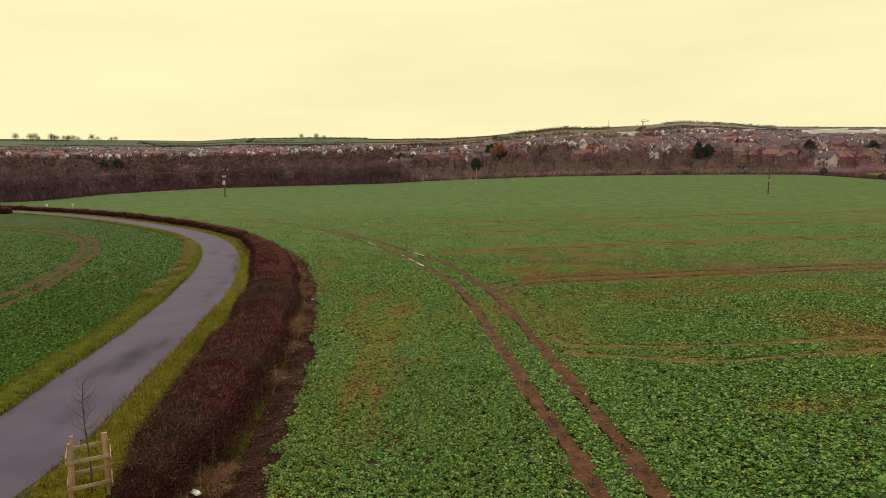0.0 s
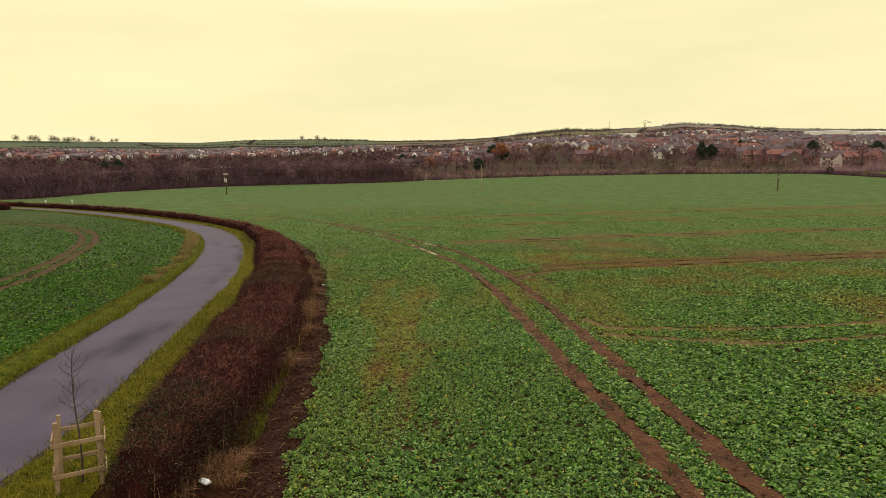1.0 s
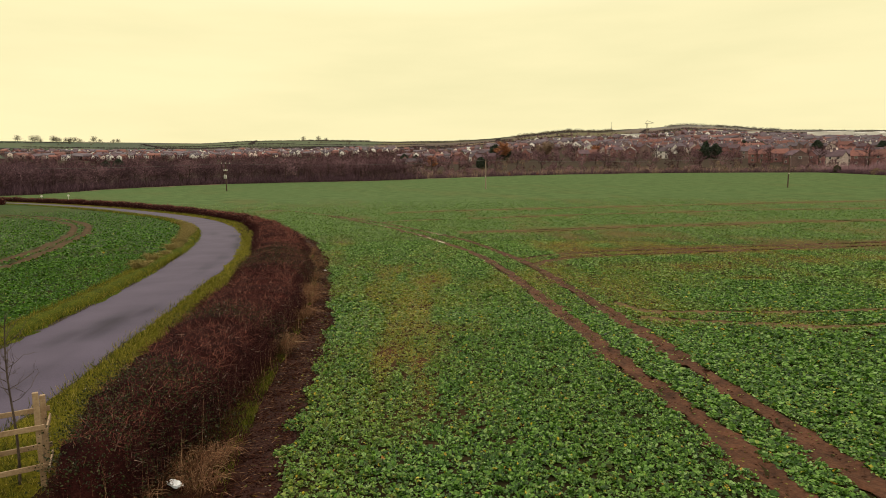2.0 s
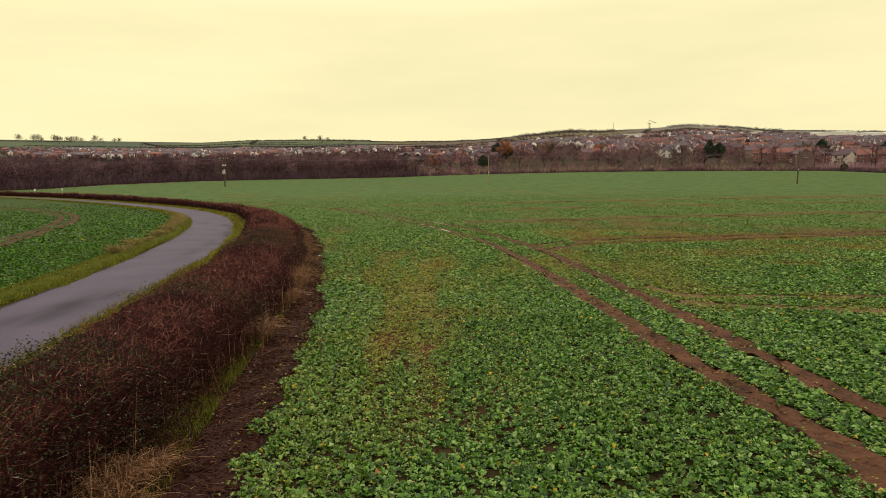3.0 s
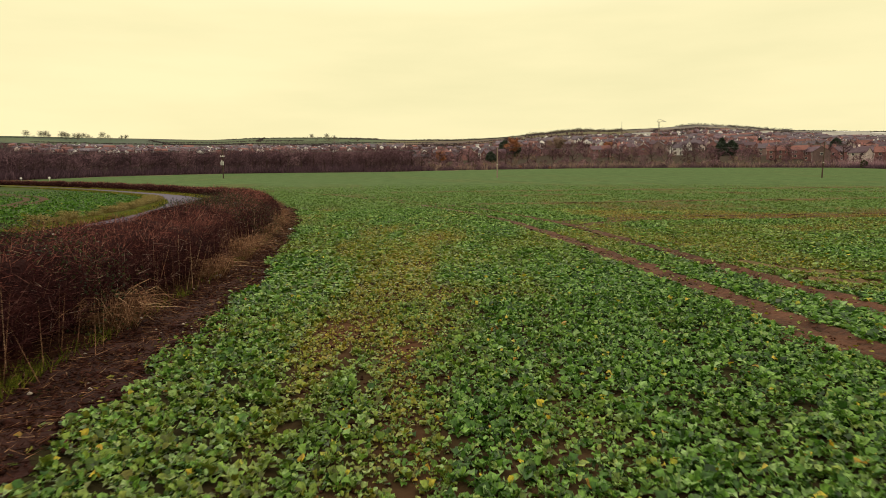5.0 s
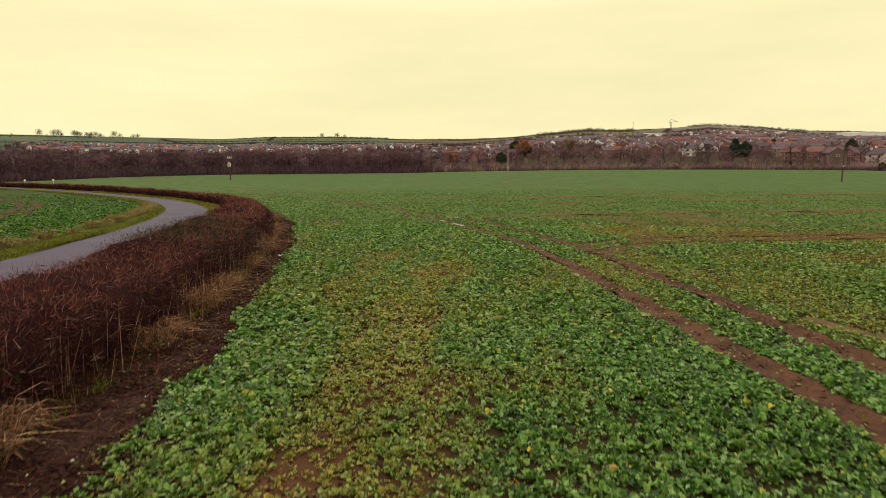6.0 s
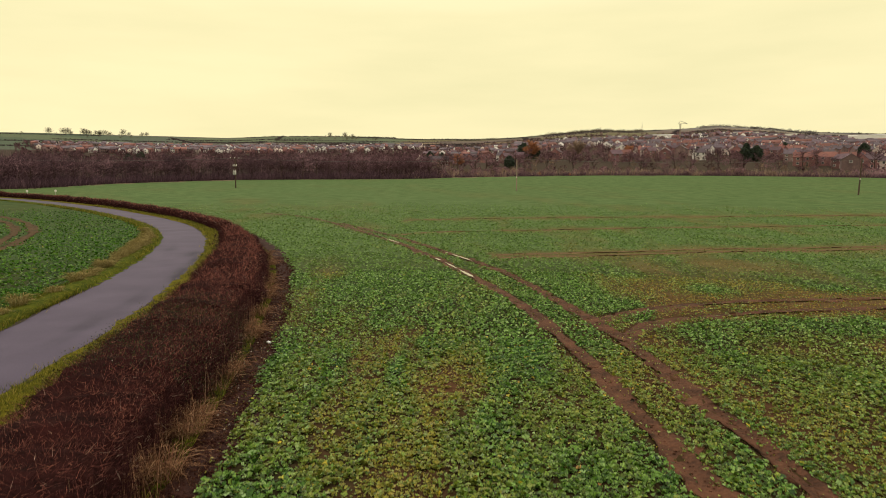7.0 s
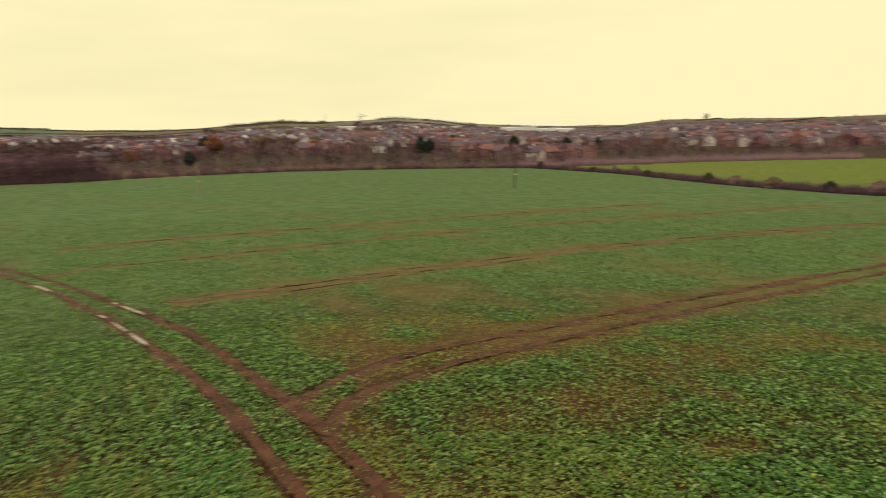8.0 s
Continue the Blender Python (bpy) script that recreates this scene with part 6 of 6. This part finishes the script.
# ---- poles and wires ----
def utility_pole(x, y, tall, lean, mat, label, cross=True, gear=False, turn=0.0):
    ob = thing("utility_pole", pose(x, y, hz(x, y), 0, lean, turn), label, "utility pole", "pole line across the field")
    z = np.linspace(-0.3, tall, 7)
    p = np.c_[0 * z, 0 * z, z]
    rad = np.linspace(0.17, 0.11, 7)
    part("pole", mesh_np("pole", *tubes(p[:-1], p[1:], rad[:-1], rad[1:], 10), [mat], smooth=True), None, ob)
    if cross:
        bm = bmesh.new()
        add_box(bm, -1.25, 1.25, -0.19, -0.07, tall - 0.30, tall - 0.17, 0, 0.015)
        part("crossarm", bm, m_pole, ob, "timber crossarm")
        for xi in (-1.1, 0.0, 1.1):
            bm = bmesh.new()
            bmesh.ops.create_cone(bm, cap_ends=True, segments=10, radius1=0.09, radius2=0.05, depth=0.26)
            ins = part("insulator", bm, m_ceramic, ob, "white ceramic insulator")
            ins.location = (xi, -0.13, tall - 0.04)
    if gear:
        bm = bmesh.new()
        add_box(bm, -0.34, 0.34, -0.75, -0.2, tall * 0.44, tall * 0.44 + 0.95, 0, 0.06)
        for k in range(5):
            add_box(bm, -0.3 + k * 0.15 - 0.02, -0.3 + k * 0.15 + 0.02, -0.82, -0.74, tall * 0.44 + 0.1, tall * 0.44 + 0.85)
        tr_ = part("transformer", bm, m_steel, ob, "grey steel transformer tank")
        for k in (-0.18, 0.18):
            bm = bmesh.new()
            bmesh.ops.create_cone(bm, cap_ends=True, segments=8, radius1=0.07, radius2=0.04, depth=0.35)
            bs = part("bushing", bm, m_ceramic, tr_)
            bs.location = (k, -0.45, tall * 0.44 + 1.1)
        bm = bmesh.new()
        add_box(bm, -0.55, 0.55, -0.3, -0.12, tall * 0.72, tall * 0.72 + 0.12, 0, 0.01)
        for k in (-0.45, 0, 0.45):
            add_box(bm, k - 0.05, k + 0.05, -0.28, -0.16, tall * 0.72 + 0.12, tall * 0.72 + 0.5)
        part("fuse_bracket", bm, m_ceramic, ob, "fuse bracket with pale fuses")
    else:
        bm = bmesh.new()
        add_box(bm, -0.14, 0.14, -0.20, -0.16, tall * 0.42, tall * 0.42 + 0.22, 0, 0.01)
        part("warning_plate", bm, m_ceramic, ob, "small pale warning plate")
    return ob


POLES = [(-61.4, 189.2, 7.6, 0.0), (8.6, 181, 7.3, 0.0), (80.4, 169, 7.8, 2.0)]
utility_pole(*POLES[0], m_pole, "dark timber utility pole carrying a transformer", gear=True, turn=-4)
utility_pole(*POLES[1], m_palepole, "pale weathered timber utility pole in the crop", cross=False, turn=-6)
utility_pole(*POLES[2], m_pole, "dark leaning timber utility pole in the crop", cross=False, turn=-9)
line_pts = [(-150, 199), (-61.4, 189.2), (8.6, 181), (80.4, 169), (158, 156)]
for side in (-1.0, 1.0):
    p0, p1 = [], []
    for (xa, ya), (xb, yb) in zip(line_pts, line_pts[1:]):
        za, zb = hz(xa, ya) + 7.45, hz(xb, yb) + 7.45
        t = np.linspace(0, 1, 15)
        p = np.c_[xa + (xb - xa) * t, ya + (yb - ya) * t + side * 0.6, za + (zb - za) * t - 1.6 * 4 * t * (1 - t) * 0.5]
        p0.append(p[:-1]), p1.append(p[1:])
    p0, p1 = np.concatenate(p0), np.concatenate(p1)
    rr = np.full(len(p0), 0.012)
    tagged(part("overhead_wire", mesh_np("overhead_wire", *tubes(p0, p1, rr, rr, 4), [m_wire]), None), "thin overhead wire strung between the poles", "wire", "overhead wires")


# ---- lane signs ----
def marker(x, y, tall):
    ob = thing("lane_sign", on(x, y, 25), "small white sign on a thin post beside the lane", "road sign", "lane signs")
    part("post", mesh_np("post", *tubes([(0, 0, -0.2)], [(0, 0, tall)], [0.04], [0.04], 8), [m_steel]), None, ob)
    bm = bmesh.new()
    bmesh.ops.create_cone(bm, cap_ends=True, segments=20, radius1=0.2, radius2=0.2, depth=0.03)
    bmesh.ops.rotate(bm, cent=(0, 0, 0), matrix=Matrix.Rotation(radians(90), 3, "X"), verts=bm.verts[:])
    face = part("sign_face", bm, m_white, ob, "round white sign face")
    face.location = (0, -0.06, tall - 0.2)


marker(-83.5, 141.2, 1.6)
marker(-77.5, 140.3, 1.7)


# ---- sapling in its guard ----
def guard():
    """Four stakes in a square with two courses of rails nailed outside them."""
    ob = thing("tree_guard", on(-7.07, 12.25, 27, 1.0, 0.03), "pale sawn timber guard of four stakes round a young tree", "tree guard")
    stakes = [(-0.40, 0.0, 1.52, 1.2), (0.40, 0.0, 1.64, -1.5), (-0.37, 0.72, 1.45, 0.8), (0.41, 0.72, 1.40, -0.6)]
    for x, y, top, lean in stakes:
        bm = bmesh.new()
        add_box(bm, -0.042, 0.042, -0.042, 0.042, -0.25, top, 0, 0.007)
        post = part("post", bm, m_timber, ob)
        post.matrix_basis = pose(x, y, 0, lean * 0.6, lean, 0)
    for z, tilt in ((1.06, 2.2), (0.42, 3.0)):
        for x0, y0, ln, turn, dz in ((-0.47, -0.062, 0.93, 0, 0.0), (-0.44, 0.785, 0.93, 0, 0.05), (-0.455, -0.02, 0.82, 90, 0.07), (0.485, -0.10, 0.90, 90, -0.03)):
            bm = bmesh.new()
            add_box(bm, 0.0, ln, -0.014, 0.014, -0.042, 0.042, 0, 0.004)
            rail = part("rail", bm, m_timber, ob)
            rail.matrix_basis = pose(x0, y0, z + dz, 0, -tilt if turn == 0 else 1.0, turn)
    bm = bmesh.new()
    add_box(bm, -0.38, 0.02, 0.345, 0.375, 0.93, 0.98, 0, 0.004)
    part("tree_tie", bm, m_black, ob, "black rubber tree tie")
    return ob


guard()
sap = thing("sapling", on(-7.22, 12.56, 0, 1.0, 0.03), "slender leafless sapling tied inside a timber guard", "tree")
g = np.random.default_rng(900)
zz = np.linspace(-0.1, 2.85, 10)
cx, cy = 0.035 * np.sin(zz * 2.1), 0.03 * np.cos(zz * 1.7)
stem = np.c_[cx, cy, zz]
sr = np.linspace(0.026, 0.007, 10)
part("trunk", mesh_np("trunk", *tubes(stem[:-1], stem[1:], sr[:-1], sr[1:], 7), [m_bark], smooth=True), None, sap)


def twig_run(start, heading, ln, r, depth):
    """A twig in three kinked stretches that turn upward, with side twigs."""
    p, d = np.array(start), np.array(heading)
    for k in range(3):
        d = d + np.array((0, 0, 0.22)) + g.normal(0, 0.16, 3)
        d /= np.linalg.norm(d)
        q = p + d * ln / 3
        runs.append((p, q, r * (1 - 0.25 * k), r * (0.75 - 0.25 * k) + 0.0006))
        if depth:
            side = d + g.normal(0, 0.75, 3)
            twig_run(q, side / np.linalg.norm(side), ln * 0.42, r * 0.55, depth - 1)
        p = q


runs = []
for k in range(19):
    z = 1.45 + 1.3 * (k + float(g.random())) / 19
    a = k * 2.4 + float(g.normal(0, 0.3))
    twig_run((np.interp(z, zz, cx), np.interp(z, zz, cy), z), (math.cos(a) * 0.85, math.sin(a) * 0.85, 0.35), float(g.uniform(0.7, 1.1)) * (0.55 - 0.2 * (z - 1.45)), 0.0055, 2)
p0, p1, r0, r1 = (np.array(c, float) for c in zip(*runs))
part("twiggy_crown", mesh_np("twiggy_crown", *tubes(p0, p1, r0 * 1.3, r1 * 1.3, 3), [m_bark]), None, sap, "thin bare upswept branches")


# ---- litter ----
def litter(x, y, size, dz, seed, label):
    g = np.random.default_rng(seed)
    n = 9
    u, w = np.meshgrid(np.linspace(-1, 1, n), np.linspace(-1, 1, n))
    z = 0.35 * np.abs(np.sin(u * 2.3 + 1)) * (1 - w**2 * 0.6) + 0.22 * g.random((n, n))
    v = np.c_[u.ravel() * size * 0.55 + g.normal(0, 0.03 * size, n * n), w.ravel() * size + g.normal(0, 0.03 * size, n * n), z.ravel() * size]
    a = (np.arange(n - 1)[:, None] * n + np.arange(n - 1)[None]).ravel()
    f = np.c_[a, a + 1, a + n + 1, a + n]
    v2 = v.copy()
    v2[:, 2] = v2[:, 2] * 0.6 - 0.02
    vv, ff = joined((v, f), (v2, f[:, ::-1]))
    ob = part("plastic_litter", mesh_np("plastic_litter", vv, ff, [m_bag]), None)
    ob.matrix_basis = on(x, y, float(g.uniform(0, 180)), 1.0, dz)
    return tagged(ob, label, "litter", "litter along the hedge")


litter(-4.6, 12.35, 0.14, 0.19, 1, "crumpled white plastic sheet caught at the hedge foot")
litter(-7.1, 38.9, 0.09, 0.06, 2, "small white plastic scrap on bare soil")
litter(-5.4, 26.0, 0.08, 0.05, 3, "pale torn plastic scrap on bare soil")
